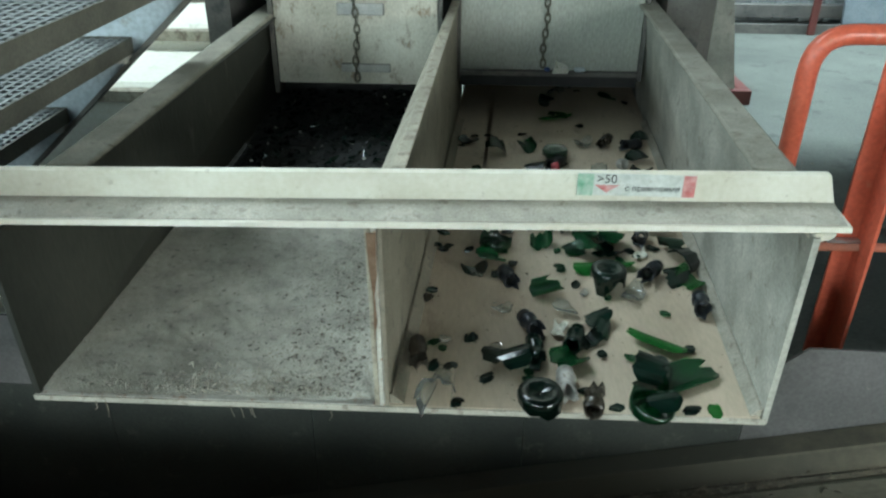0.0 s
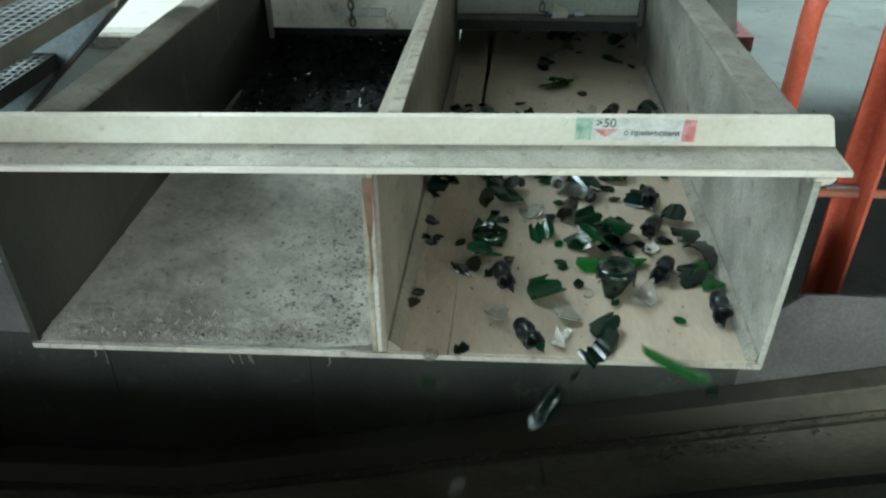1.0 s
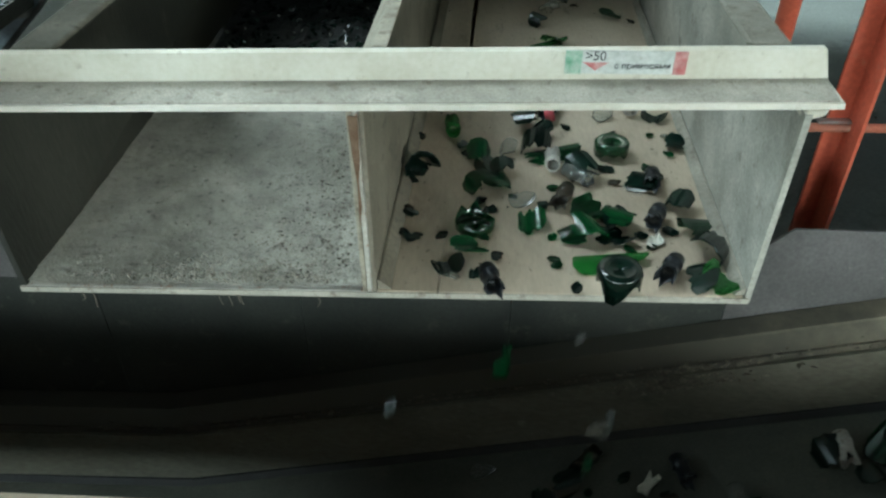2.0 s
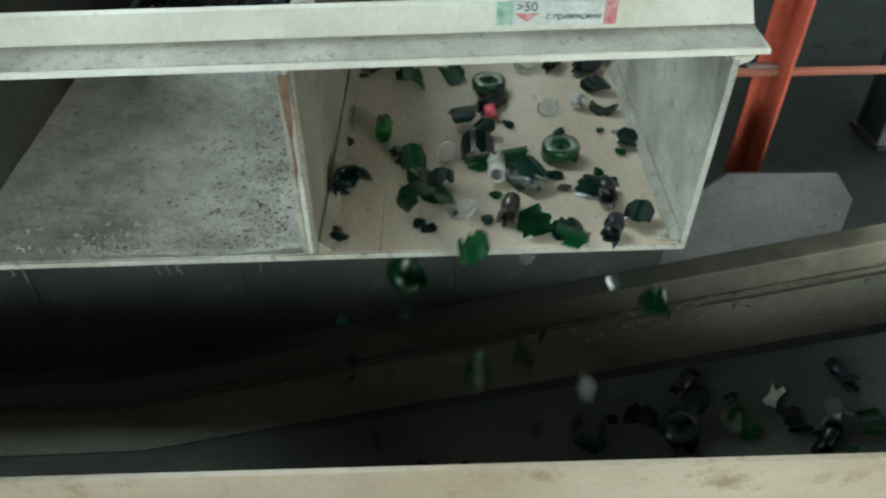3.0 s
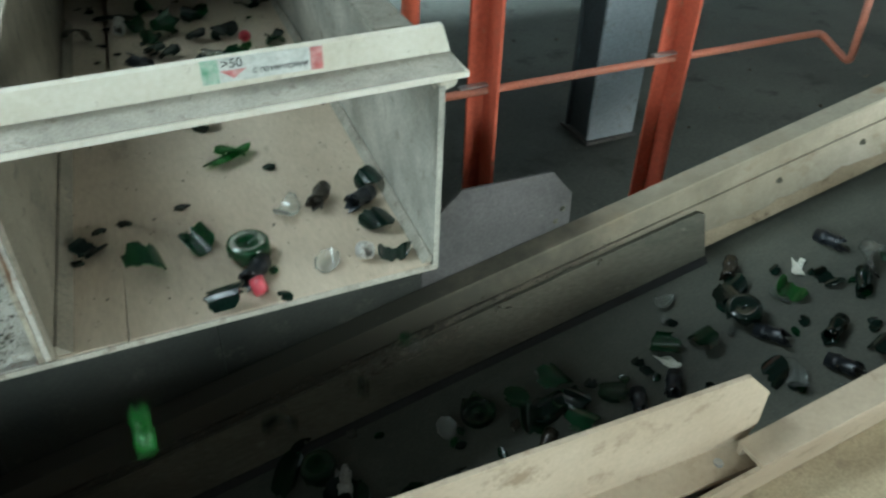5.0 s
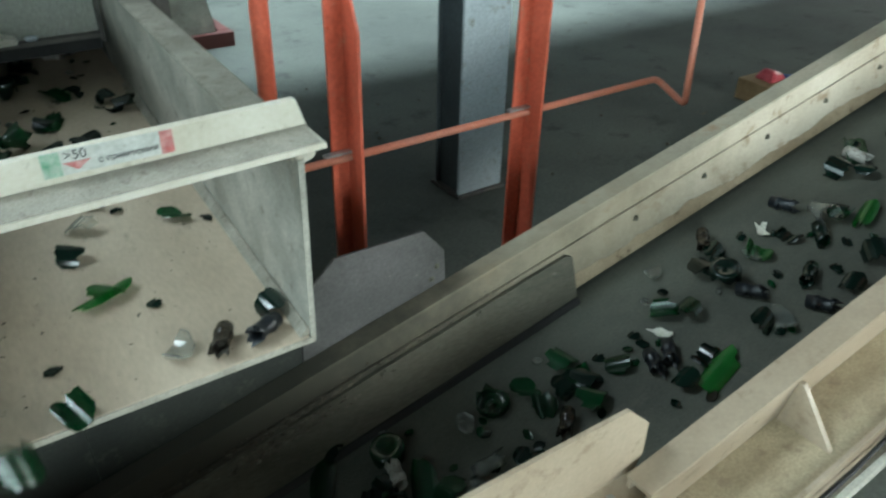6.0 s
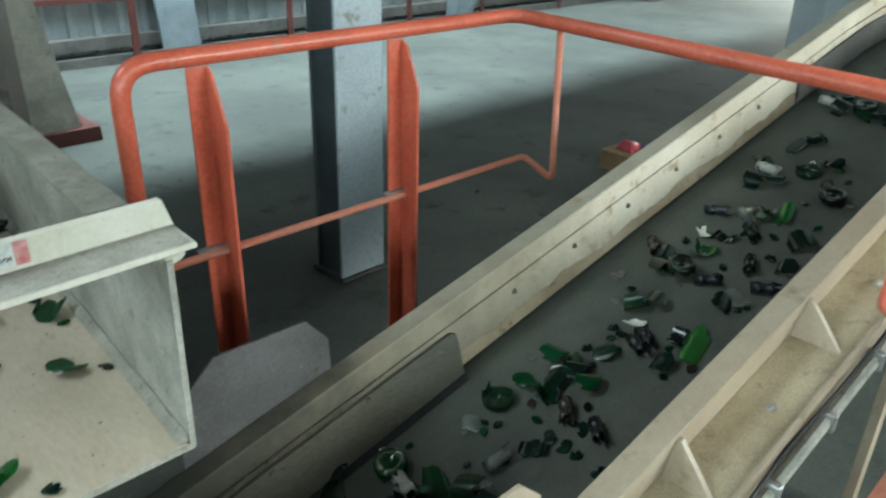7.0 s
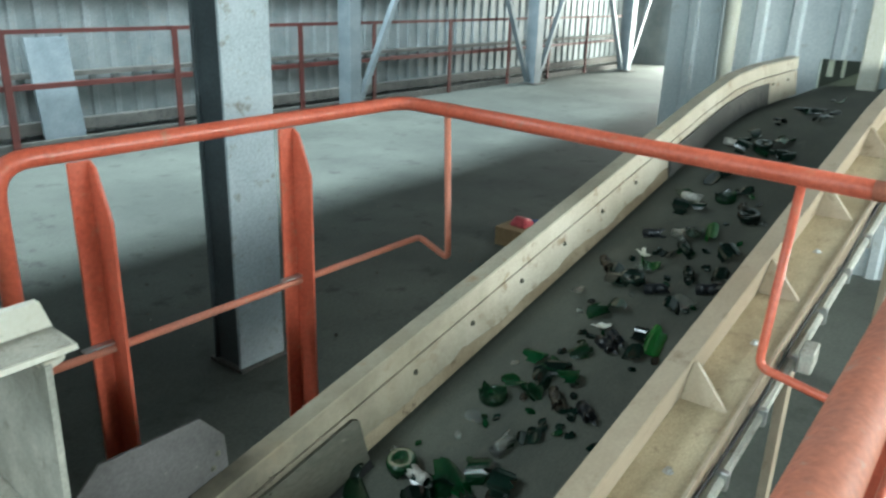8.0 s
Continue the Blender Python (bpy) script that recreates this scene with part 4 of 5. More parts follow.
# ---- stairs and machinery beside the chute ----
def stairs():
    s = thing("steel_stair", "steel stair with perforated treads and blue-grey stringer", "stair")
    part("stringer", extrude([(-2.54, 0.005), (-0.8, 1.577), (-0.8, 1.86), (-2.2, 0.60), (-2.75, 0.10), (-2.75, 0.005)], lambda u, v: (u, 0.72, v), lambda u, v: (u, 0.732, v)), BLUEGREY, s)
    part("stringer", extrude([(-2.66, 0.105), (-0.8, 1.70), (-0.8, 1.76), (-2.73, 0.105)], lambda u, v: (u, -0.36, v - 0.10), lambda u, v: (u, -0.348, v - 0.10)), BLUEGREY, s)
    part("stringer_edge", extrude([(-2.54, -0.012), (-0.8, 1.560), (-0.8, 1.5765), (-2.54, 0.0045)], lambda u, v: (u, 0.700, max(0.002, v)), lambda u, v: (u, 0.735, max(0.002, v))), DARKSTEEL, s, "dark lower edge of the stringer")
    for i in range(7):
        x1, z = -1.073 - 0.188 * i, 1.367 - 0.168 * i
        x0, y0, y1 = x1 - 0.235, -0.346, 0.718
        nose = box(x0, x1, y0, y0 + 0.006, z - 0.035, z)
        box(x0, x1, y1 - 0.006, y1, z - 0.035, z, 0, nose)
        box(x0, x0 + 0.005, y0 + 0.006, y1 - 0.006, z - 0.035, z, 0, nose)
        box(x1 - 0.005, x1, y0 + 0.006, y1 - 0.006, z - 0.035, z, 0, nose)
        bm = bmesh.new()
        for k in range(1, 11):
            x = x0 + 0.0214 * k
            box(x - 0.003, x + 0.003, y0 + 0.006, y1 - 0.006, z - 0.012, z - 0.001, 0, bm)
        for k in range(1, 44):
            y = y0 + 0.0243 * k
            hexa([(x0 + 0.005, y - 0.004, z - 0.010), (x1 - 0.005, y - 0.004, z - 0.010), (x1 - 0.005, y + 0.004, z - 0.010), (x0 + 0.005, y + 0.004, z - 0.010),
                  (x0 + 0.005, y - 0.004, z - 0.002), (x1 - 0.005, y - 0.004, z - 0.002), (x1 - 0.005, y + 0.004, z - 0.002), (x0 + 0.005, y + 0.004, z - 0.002)], 0, bm)
        tread = part("tread", bm, GRATE, s, "perforated grating tread")
        part("nosing", nose, NOSING, tread, "dusty dark tread frame")
        part("tread_bracket", hexa([(x0 + 0.16, 0.69, z - 0.055), (x1 - 0.01, 0.69, z - 0.055), (x1 - 0.01, 0.719, z - 0.055), (x0 + 0.16, 0.719, z - 0.055),
                                    (x0 + 0.14, 0.69, z - 0.036), (x1 - 0.004, 0.69, z - 0.036), (x1 - 0.004, 0.719, z - 0.036), (x0 + 0.14, 0.719, z - 0.036)], 0.002), EDGE, s)
    part("hanger", tube([(-0.82, 0.725, 1.8), (-0.82, 0.725, 5.2)], 0.012, 8), BLUEGREY, s)
    part("hanger", tube([(-0.82, -0.354, 1.8), (-0.82, -0.354, 5.2)], 0.012, 8), BLUEGREY, s)


stairs()


def machinery():
    m = thing("machine_cover", "pale cream stepped machine cover beside the chute", "machine", at=(0, 0, 0))
    for x0, x1, y0, y1, z0, z1 in ((-2.6, -1.32, 1.1, 1.5, 0.0, 0.98), (-2.6, -1.30, 1.501, 1.9, 0.0, 1.06), (-2.6, -1.30, 1.901, 2.4, 0.0, 1.16), (-2.6, -1.28, 2.401, 2.9, 0.0, 1.34)):
        part("cover", box(x0, x1, y0, y1, z0, z1, 0.012), PALE, m)
        part("ledge", box(x0, x1 - 0.02, y0 - 0.03, y0 - 0.001, z1 - 0.05, z1 - 0.012, 0.004), DUSTY, m)
    # solid black blocks put the dark of a slot and a recess into colour
    part("slot_shade", box(-1.75, -1.45, 1.865, 1.869, 1.07, 1.12), BLACK, m)
    part("seal_strip", box(-1.80, -1.335, 2.365, 2.370, 1.175, 1.215, 0.001), FARCOL, m, "slate blue sealing strip")
    part("recess_shade", box(-1.330, -1.302, 2.340, 2.396, 1.165, 1.30), BLACK, m)
    f = thing("support_leg", "grey tapered machine leg on a red oxide foot frame", "support", at=(1.05, 4.25, 0))
    part("leg", hexa([(-0.30, -0.06, 0.101), (0.25, -0.06, 0.101), (0.25, 0.2, 0.101), (-0.30, 0.2, 0.101), (-0.38, 0.02, 1.5), (0.02, 0.02, 1.5), (0.02, 0.2, 1.5), (-0.38, 0.2, 1.5)]), LINER, f)
    part("foot", box(-0.4, 0.36, -0.10, -0.02, 0.0, 0.10, 0.004), REDOX, f)
    part("foot", box(0.28, 0.36, -0.019, 0.5, 0.0, 0.10, 0.004), REDOX, f)
    part("upper_body", box(-0.7, 0.05, 0.0, 0.6, 1.501, 2.6), LINER, f)
    b = thing("cardboard_box", "open cardboard box with rags on the floor", "box", at=(3.70, 1.48, 0.0))
    part("carton", box(-0.13, 0.13, -0.12, 0.12, 0.004, 0.13, 0.004), CARD, b)
    part("rag", hexa([(-0.08, -0.08, 0.131), (0.09, -0.07, 0.131), (0.07, 0.08, 0.131), (-0.06, 0.07, 0.131), (-0.03, -0.05, 0.19), (0.06, -0.04, 0.17), (0.03, 0.04, 0.18), (-0.03, 0.03, 0.20)], 0.012), RED, b, "red rag")
    part("rag", hexa([(0.02, -0.11, 0.131), (0.12, -0.11, 0.131), (0.12, 0.0, 0.131), (0.1, 0.0, 0.131), (0.04, -0.09, 0.16), (0.11, -0.1, 0.17), (0.11, -0.02, 0.15), (0.1, -0.02, 0.15)], 0.006), BLUE, b, "blue rag")
    p = tagged(part("post_pipe", tube([(4.50, 0.56, 0.0), (4.50, 0.56, 5.2)], 0.045, 12), PALE, smooth=True), "cream pipe standing before the partition wall", "pipe")
    tagged(part("post_channel", box(4.48, 4.56, -0.30, -0.20, 0.0, 5.2, 0.006), PALE), "cream channel post beside the belt opening", "post")
    # rubber curtain strips in the opening
    c = thing("strip_curtain", "pale green plastic strips hanging in the belt opening", "curtain", at=(4.75, 0, 0))
    for y, w in ((0.02, 0.035), (-0.06, 0.02)):
        part("strip", box(0, 0.003, y - w, y, 1.16, 1.297), PALE, c)
    rnd = random.Random(11)
    bm = bmesh.new()
    for k in range(500):
        x, y = rnd.uniform(0.1, 5.0), rnd.uniform(0.3, 3.4) if k % 3 else rnd.uniform(-3, -0.8)
        r = abs(rnd.gauss(0, 0.007)) + 0.002
        q = Vector((x, y, 0.006 * noise.noise(Vector((x, y, 0)) * 1.3)))
        vs = [bm.verts.new(q + Vector((rnd.uniform(-1, 1), rnd.uniform(-1, 1), h)) * r) for h in (0, 0, 0, 0.8)]
        for f3 in ((0, 1, 2), (0, 1, 3), (1, 2, 3), (2, 0, 3)):
            bm.faces.new([vs[i] for i in f3])
    tagged(part("floor_debris", bm, GRIT), "small crumbs and chips scattered on the floor", "debris", kind="stuff")


machinery()


# ---- broken glass ----
def lathe(profile, n, jag, rnd, sweep=1.0, wall=0.003):
    """A turned shell with its upper edge broken; sweep: how much of the round is left."""
    bm = bmesh.new()
    full = sweep >= 1
    cols = n if full else n + 1
    heights = [1 + rnd.uniform(-jag, jag) for _ in range(cols)]
    outer, inner = [], []
    for k in range(cols):
        a = 2 * math.pi * sweep * k / n
        o, i = [], []
        for j, (r, z) in enumerate(profile):
            zz = z * (heights[k] if j == len(profile) - 1 else 1 + (heights[k] - 1) * 0.3 * j / len(profile))
            o.append(bm.verts.new((r * math.cos(a), r * math.sin(a), zz)))
            ri = max(0.0005, r - wall)
            i.append(bm.verts.new((ri * math.cos(a), ri * math.sin(a), zz + (wall if j == 0 else 0))))
        outer.append(o)
        inner.append(i)
    m = len(profile)
    for k in range(cols if full else cols - 1):
        k2 = (k + 1) % cols
        for j in range(m - 1):
            bm.faces.new((outer[k][j], outer[k2][j], outer[k2][j + 1], outer[k][j + 1]))
            bm.faces.new((inner[k][j], inner[k][j + 1], inner[k2][j + 1], inner[k2][j]))
        bm.faces.new((outer[k][m - 1], outer[k2][m - 1], inner[k2][m - 1], inner[k][m - 1]))
        bm.faces.new((outer[k][0], inner[k][0], inner[k2][0], outer[k2][0]))
    if not full:
        for k in (0, cols - 1):
            for j in range(m - 1):
                bm.faces.new((outer[k][j], outer[k][j + 1], inner[k][j + 1], inner[k][j]))
    return bm


def rest(bm, turn):
    """Lay a piece down by the turn, its lowest point at zero."""
    bmesh.ops.transform(bm, matrix=turn, verts=bm.verts)
    lo = min(v.co.z for v in bm.verts)
    cx, cy = (max(v.co[i] for v in bm.verts) / 2 + min(v.co[i] for v in bm.verts) / 2 for i in (0, 1))
    bmesh.ops.translate(bm, vec=(-cx, -cy, -lo), verts=bm.verts)
    return bm


def shard_bm(rnd, r, arc, length, bulge=0.0):
    """A curved splinter of a bottle wall with a broken outline."""
    bm = bmesh.new()
    n, m = 9, 7
    top, low = [], []
    cut0 = [rnd.choice((0.0, 0.1, 0.2, 0.5)) * rnd.random() for _ in range(n + 1)]
    cut1 = [rnd.choice((0.0, 0.1, 0.3, 0.8)) * rnd.random() for _ in range(n + 1)]
    lean = rnd.uniform(-0.3, 0.3)
    for i in range(n + 1):
        e = min(1.0, 0.60 + rnd.uniform(1.2, 2.2) * min(i, n - i) / n)
        a, b = -0.5 * e + cut0[i] * 0.4 + lean * (i / n - 0.5), 0.5 * e - cut1[i] * 0.4 + lean * (i / n - 0.5)
        o, q = [], []
        for j in range(m + 1):
            s = a + (b - a) * j / m
            ang = arc * (i / n - 0.5)
            rr = r * (1 - bulge * (s + 0.5) ** 2)
            o.append(bm.verts.new((rr * math.sin(ang), s * length, rr * math.cos(ang))))
            q.append(bm.verts.new(((rr - 0.0035) * math.sin(ang), s * length, (rr - 0.0035) * math.cos(ang))))
        top.append(o)
        low.append(q)
    for i in range(n):
        for j in range(m):
            bm.faces.new((top[i][j], top[i + 1][j], top[i + 1][j + 1], top[i][j + 1]))
            bm.faces.new((low[i][j], low[i][j + 1], low[i + 1][j + 1], low[i + 1][j]))
        bm.faces.new((top[i][0], low[i][0], low[i + 1][0], top[i + 1][0]))
        bm.faces.new((top[i][m], top[i + 1][m], low[i + 1][m], low[i][m]))
    for i in (0, n):
        for j in range(m):
            bm.faces.new((top[i][j], top[i][j + 1], low[i][j + 1], low[i][j]))
    return bm


def crumple_bm(rnd, w, d):
    """A torn, curled scrap of paper label."""
    bm = bmesh.new()
    n, m = 12, 6
    edge = [rnd.uniform(0.35, 1.0) for _ in range(n)]
    grid = []
    for j in range(1, m + 1):
        ring = []
        for i in range(n):
            a = 2 * math.pi * i / n
            r = j / m * edge[i]
            x, y = r * math.cos(a) * w, r * math.sin(a) * d
            ring.append((x, y, 0.003 + 0.010 * (x / w) ** 2 + 0.008 * rnd.random() * r))
        grid.append(ring)
    for lift in (0.0, -0.0015):
        vs = [[bm.verts.new((x, y, z + lift)) for x, y, z in ring] for ring in grid]
        mid = bm.verts.new((0, 0, 0.004 + lift))
        for i in range(n):
            k = (i + 1) % n
            bm.faces.new((mid, vs[0][i], vs[0][k]))
            for j in range(m - 1):
                bm.faces.new((vs[j][i], vs[j + 1][i], vs[j + 1][k], vs[j][k]))
    return bm


NECK = [(0.0150, 0.0), (0.0150, 0.014), (0.0172, 0.016), (0.0172, 0.024), (0.0145, 0.027), (0.0150, 0.050), (0.0175, 0.062)]
BASE = [(0.004, 0.006), (0.026, 0.003), (0.034, 0.0), (0.0375, 0.006), (0.0375, 0.026)]
SHOULDER = [(0.016, 0.0), (0.018, 0.02), (0.030, 0.045), (0.037, 0.062)]
LIB = {}


def library():
    rnd = random.Random(21)
    mats = {"green": GREEN, "bright": BRIGHT, "dark": DARK, "inky": INKY, "clear": CLEAR, "brown": BROWN, "foil": FOIL, "paper": PAPER, "red": RED}

    def put(kind, colour, bm, smooth=False):
        LIB.setdefault((kind, colour), []).append(mesh_from(kind, bm, mats[colour], smooth))

    for colour in ("green", "bright", "dark", "clear"):
        for k in range(5):
            r, arc = rnd.uniform(0.026, 0.037), rnd.uniform(1.5, 3.1)
            put("shard", colour, rest(shard_bm(rnd, r, arc, rnd.uniform(0.042, 0.068), rnd.uniform(0, 0.25)), pose(0, 0, 0, rnd.uniform(-15, 15), rnd.choice((0, 180, 160, 20)), 0)))
        for k in range(3):
            put("chip", colour, rest(shard_bm(rnd, 0.032, rnd.uniform(0.5, 0.9), rnd.uniform(0.016, 0.030)), pose(0, 0, 0, 10, rnd.choice((0, 180)), 0)))
        for k in range(3):
            put("base", colour, rest(lathe(BASE, 16, 0.4 + 0.3 * k, rnd), pose(0, 0, 0, rnd.choice((0, 180, 20, -15)), 0, 0)), True)
        for k in range(2):
            put("long", colour, rest(shard_bm(rnd, 0.036, rnd.uniform(1.3, 2.2), rnd.uniform(0.10, 0.14)), pose(0, 0, 0, 0, rnd.choice((0, 20, 170)), 0)))
    for colour in ("green", "dark", "inky", "clear", "brown", "foil", "bright"):
        for k in range(3):
            put("neck", colour, rest(lathe(NECK, 14, 0.25, rnd), pose(0, 0, 0, rnd.choice((90, 84, -96)), 0, 0)), True)
    for colour in ("green", "dark", "clear"):
        for k in range(2):
            put("shoulder", colour, rest(lathe(SHOULDER, 14, 0.35, rnd, rnd.choice((0.55, 0.7, 1.0))), pose(0, 0, 0, rnd.choice((90, 70)), rnd.uniform(-40, 40), 0)), True)
    for k in range(3):
        put("shard", "brown", rest(shard_bm(rnd, 0.032, rnd.uniform(1.2, 2.4), rnd.uniform(0.035, 0.055), 0.1), pose(0, 0, 0, 8, rnd.choice((0, 180)), 0)))
        put("chip", "brown", rest(shard_bm(rnd, 0.030, rnd.uniform(0.5, 0.9), rnd.uniform(0.016, 0.030)), pose(0, 0, 0, 10, rnd.choice((0, 180)), 0)))
    for k in range(3):
        put("scrap", "paper", rest(crumple_bm(rnd, rnd.uniform(0.03, 0.045), rnd.uniform(0.018, 0.028)), pose(0, 0, 0)))
    for colour in ("red", "foil"):
        put("cap", colour, rest(lathe([(0.004, 0.0), (0.0155, 0.0), (0.0158, 0.012), (0.0150, 0.020)], 14, 0.02, rnd), pose(0, 0, 0, 70, 0, 0)), True)


library()
WORDS = {"green": "green glass", "bright": "bright green glass", "dark": "very dark green glass", "inky": "dark foil-covered", "clear": "clear dusty glass", "brown": "brown glass",
         "foil": "white foil-covered", "paper": "torn white paper", "red": "red plastic"}
NAMES = {"shard": "glass_shard", "chip": "glass_chip", "base": "broken_bottle", "long": "broken_bottle", "neck": "broken_bottleneck", "shoulder": "broken_bottle", "scrap": "label_scrap", "cap": "bottle_cap"}
FORM = {"shard": "curved broken bottle shard", "chip": "small broken chip", "base": "broken round bottle base", "long": "long broken bottle side", "neck": "broken bottle neck",
        "shoulder": "broken bottle shoulder", "scrap": "label scrap", "cap": "bottle cap"}
FLOW, BELT = 0.195, 0.327
PIECES = []
PICK = random.Random(77)


def piece(kind, colour, x, y, turn, lx=None, ly=None):
    """A piece of cullet: x across the chute, y its distance up the chute at the start; lx, ly: where it comes to lie on the belt, as an offset from where it drops.
    A piece with y of 99 lies on the belt from the start, at lx, ly."""
    options = LIB[(kind, colour)]
    ob = new(NAMES[kind], PICK.choice(options))
    tagged(ob, f"{WORDS[colour]} {FORM[kind]} on the sorting line", "glass shard" if kind not in ("scrap", "cap") else kind, "cullet on the line")
    PIECES.append((ob, x, y, turn, lx, ly, PICK.random(), PICK.random(), PICK.random()))
    return ob


def chute_x(x, y):
    return x + 0.05 * y


def on_belt(x, y, turn, tip=0.0):
    """Lying on the belt at x, its incline included."""
    slope = math.degrees(math.atan((belt_z(x + 0.02) - belt_z(x - 0.02)) / 0.04))
    return pose(x, y, belt_z(x) + 0.001, 0, -slope, 0) @ pose(0, 0, 0, 0, tip, turn)


def rows_of(x, y, turn, lx, ly, a, b, c):
    rows = []
    if y > 90:
        for t in (0, 2, 4, 6, 8):
            xx = lx + BELT * t
            rows.append((t, on_belt(xx, belt_y(xx, ly), turn)))
        return rows
    y = max(y, 0.004)
    tl = y / FLOW
    t = 0.0
    while t < min(tl, 8.0):
        yy = y - FLOW * t
        wob = 5 * math.sin(t * 2.1 + a * 6)
        rows.append((t, pose(chute_x(x, yy), yy, LIP + 0.001, 0, 0, turn + wob)))
        t += 0.9
    if tl >= 8.0 - 1e-6:
        yy = y - FLOW * 8
        rows = [r for r in rows if r[0] < 7.7] + [(8.0, pose(chute_x(x, yy), yy, LIP + 0.001, 0, 0, turn + 5 * math.sin(16.8 + a * 6)))]
        return rows
    rows = [r for r in rows if r[0] < tl - 0.3]
    if tl < 0.3:
        rows = [(0.0, pose(chute_x(x, y), y, LIP + 0.001, 0, 0, turn))] if tl > 0.12 else []
    else:
        rows.append((tl - 0.1, pose(chute_x(x, 0.022), 0.022, LIP + 0.001, 0, 0, turn)))
    # over the lip, falling and tumbling
    land_x = chute_x(x, 0) + (lx or 0.0)
    land_y = ly if ly is not None else -0.26 + 0.24 * b
    h = LIP - belt_z(land_x)
    tf = math.sqrt(2 * h / 9.81)
    spin = (a - 0.5) * 130
    steps = 4
    for k in range(steps + 1):
        u = k / steps
        t = tl + tf * u
        if t < 0 or t > 8:
            continue
        px = chute_x(x, 0) + (land_x - chute_x(x, 0)) * u
        py = -0.006 + (land_y + 0.006) * u
        if k == steps:
            rows.append((t, on_belt(land_x, land_y, turn + spin)))
        else:
            rows.append((t, pose(px, py, LIP - h * u * u + 0.012 * (1 - u), 70 * math.sin(u * 2.2) * (0.4 + b), 60 * (c - 0.5) * u, turn + spin * u)))
    t0 = tl + tf
    t = t0 + 0.35
    while t < 8:
        xx = land_x + BELT * (t - t0)
        rows.append((t, on_belt(xx, land_y + SKEW * (xx - land_x), turn + spin)))
        t += 2.0
    if t0 < 8:
        xx = land_x + BELT * (8 - t0)
        rows = [r for r in rows if r[0] < 7.85] + [(8.0, on_belt(xx, land_y + SKEW * (xx - land_x), turn + spin))]
    elif rows[-1][0] < 7.97:
        u = (8 - tl) / tf
        rows.append((8.0, pose(land_x, -0.006 + land_y * u, LIP - h * u * u, 60, 20, turn)))
    clean = []
    for t, m in rows:
        if not clean or frame(t) > frame(clean[-1][0]):
            clean.append((t, m))
    if clean[0][0] > 0:
        clean.insert(0, (0.0, clean[0][1]))
    if clean[-1][0] < 8:
        clean.append((8.0, clean[-1][1]))
    return clean


piece("base", "green", -0.185, -0.038, 318, -0.025, -0.127)
piece("shard", "dark", -0.169, 0.004, 95, 0.012, -0.177)
piece("base", "dark", -0.366, -0.007, 130, 0.044, -0.247)
piece("chip", "clear", -0.371, 0.011, 171, 0.049, -0.235)
piece("shoulder", "clear", -0.532, 0.004, 353, -0.001, -0.109)
piece("chip", "dark", -0.500, 0.004, 231, 0.044, -0.117)
piece("chip", "bright", -0.084, 0.015, 183, -0.056, -0.199)
piece("chip", "dark", -0.121, 0.004, 259, -0.019, -0.150)
piece("neck", "brown", -0.279, 0.017, -10, 0.018, -0.215)
piece("chip", "dark", -0.241, 0.018, 52, 0.059, -0.244)
piece("neck", "foil", -0.319, 0.044, 0, 0.126, -0.027)
piece("chip", "dark", -0.287, 0.048, 44, 0.153, 0.014)
piece("chip", "green", -0.379, 0.073, 238, -0.007, -0.231)
piece("shard", "dark", -0.410, 0.108, 102, 0.014, -0.281)
piece("long", "green", -0.111, 0.090, 120, 0.010, 0.000)
piece("shard", "dark", -0.173, 0.090, 251, -0.026, -0.026)
piece("shard", "dark", -0.157, 0.100, 333)
piece("chip", "dark", -0.520, 0.104, 190, 0.042, -0.235)
piece("chip", "dark", -0.455, 0.074, 296, 0.012, -0.200)
piece("shard", "green", -0.313, 0.120, 127, 0.018, -0.134)
piece("chip", "green", -0.382, 0.097, 276, 0.060, -0.134)
piece("shard", "dark", -0.440, 0.121, 57, -0.053, -0.295)
piece("chip", "clear", -0.440, 0.165, 215, -0.096, -0.326)
piece("neck", "brown", -0.579, 0.122, 3, 0.002, 0.035)
piece("chip", "dark", -0.551, 0.104, 311, 0.024, -0.011)
piece("neck", "dark", -0.370, 0.137, 0, -0.005, -0.152)
piece("chip", "green", -0.362, 0.156, 76, 0.020, -0.128)
piece("chip", "green", -0.198, 0.146, 14, -0.042, -0.280)
piece("chip", "clear", -0.128, 0.126, 206, 0.003, -0.306)
piece("chip", "green", -0.539, 0.159, 240, 0.003, -0.037)
piece("chip", "clear", -0.538, 0.188, 345, 0.005, -0.030)
piece("neck", "dark", -0.300, 0.175, -20, -0.145, -0.218)
piece("chip", "dark", -0.249, 0.154, 299, -0.159, -0.247)
piece("chip", "green", -0.557, 0.176, 126, 0.063, -0.171)
piece("chip", "dark", -0.489, 0.192, 9, 0.051, -0.160)
piece("chip", "dark", -0.087, 0.178, 271)
piece("long", "bright", -0.148, 0.189, 60)
piece("shard", "dark", -0.273, 0.191, 26, -0.040, -0.100)
piece("chip", "dark", -0.282, 0.178, 227, -0.063, -0.068)
piece("neck", "inky", -0.377, 0.222, 20, -0.032, -0.299)
piece("chip", "green", -0.359, 0.200, 28, -0.080, -0.271)
piece("scrap", "paper", -0.323, 0.229, 80, 0.045, -0.038)
piece("shard", "dark", -0.249, 0.235, 332, -0.155, -0.015)
piece("shard", "dark", -0.249, 0.262, 127, -0.148, -0.058)
piece("shard", "clear", -0.432, 0.288, 199, -0.028, 0.039)
piece("shard", "clear", -0.310, 0.295, 93, 0.051, -0.084)
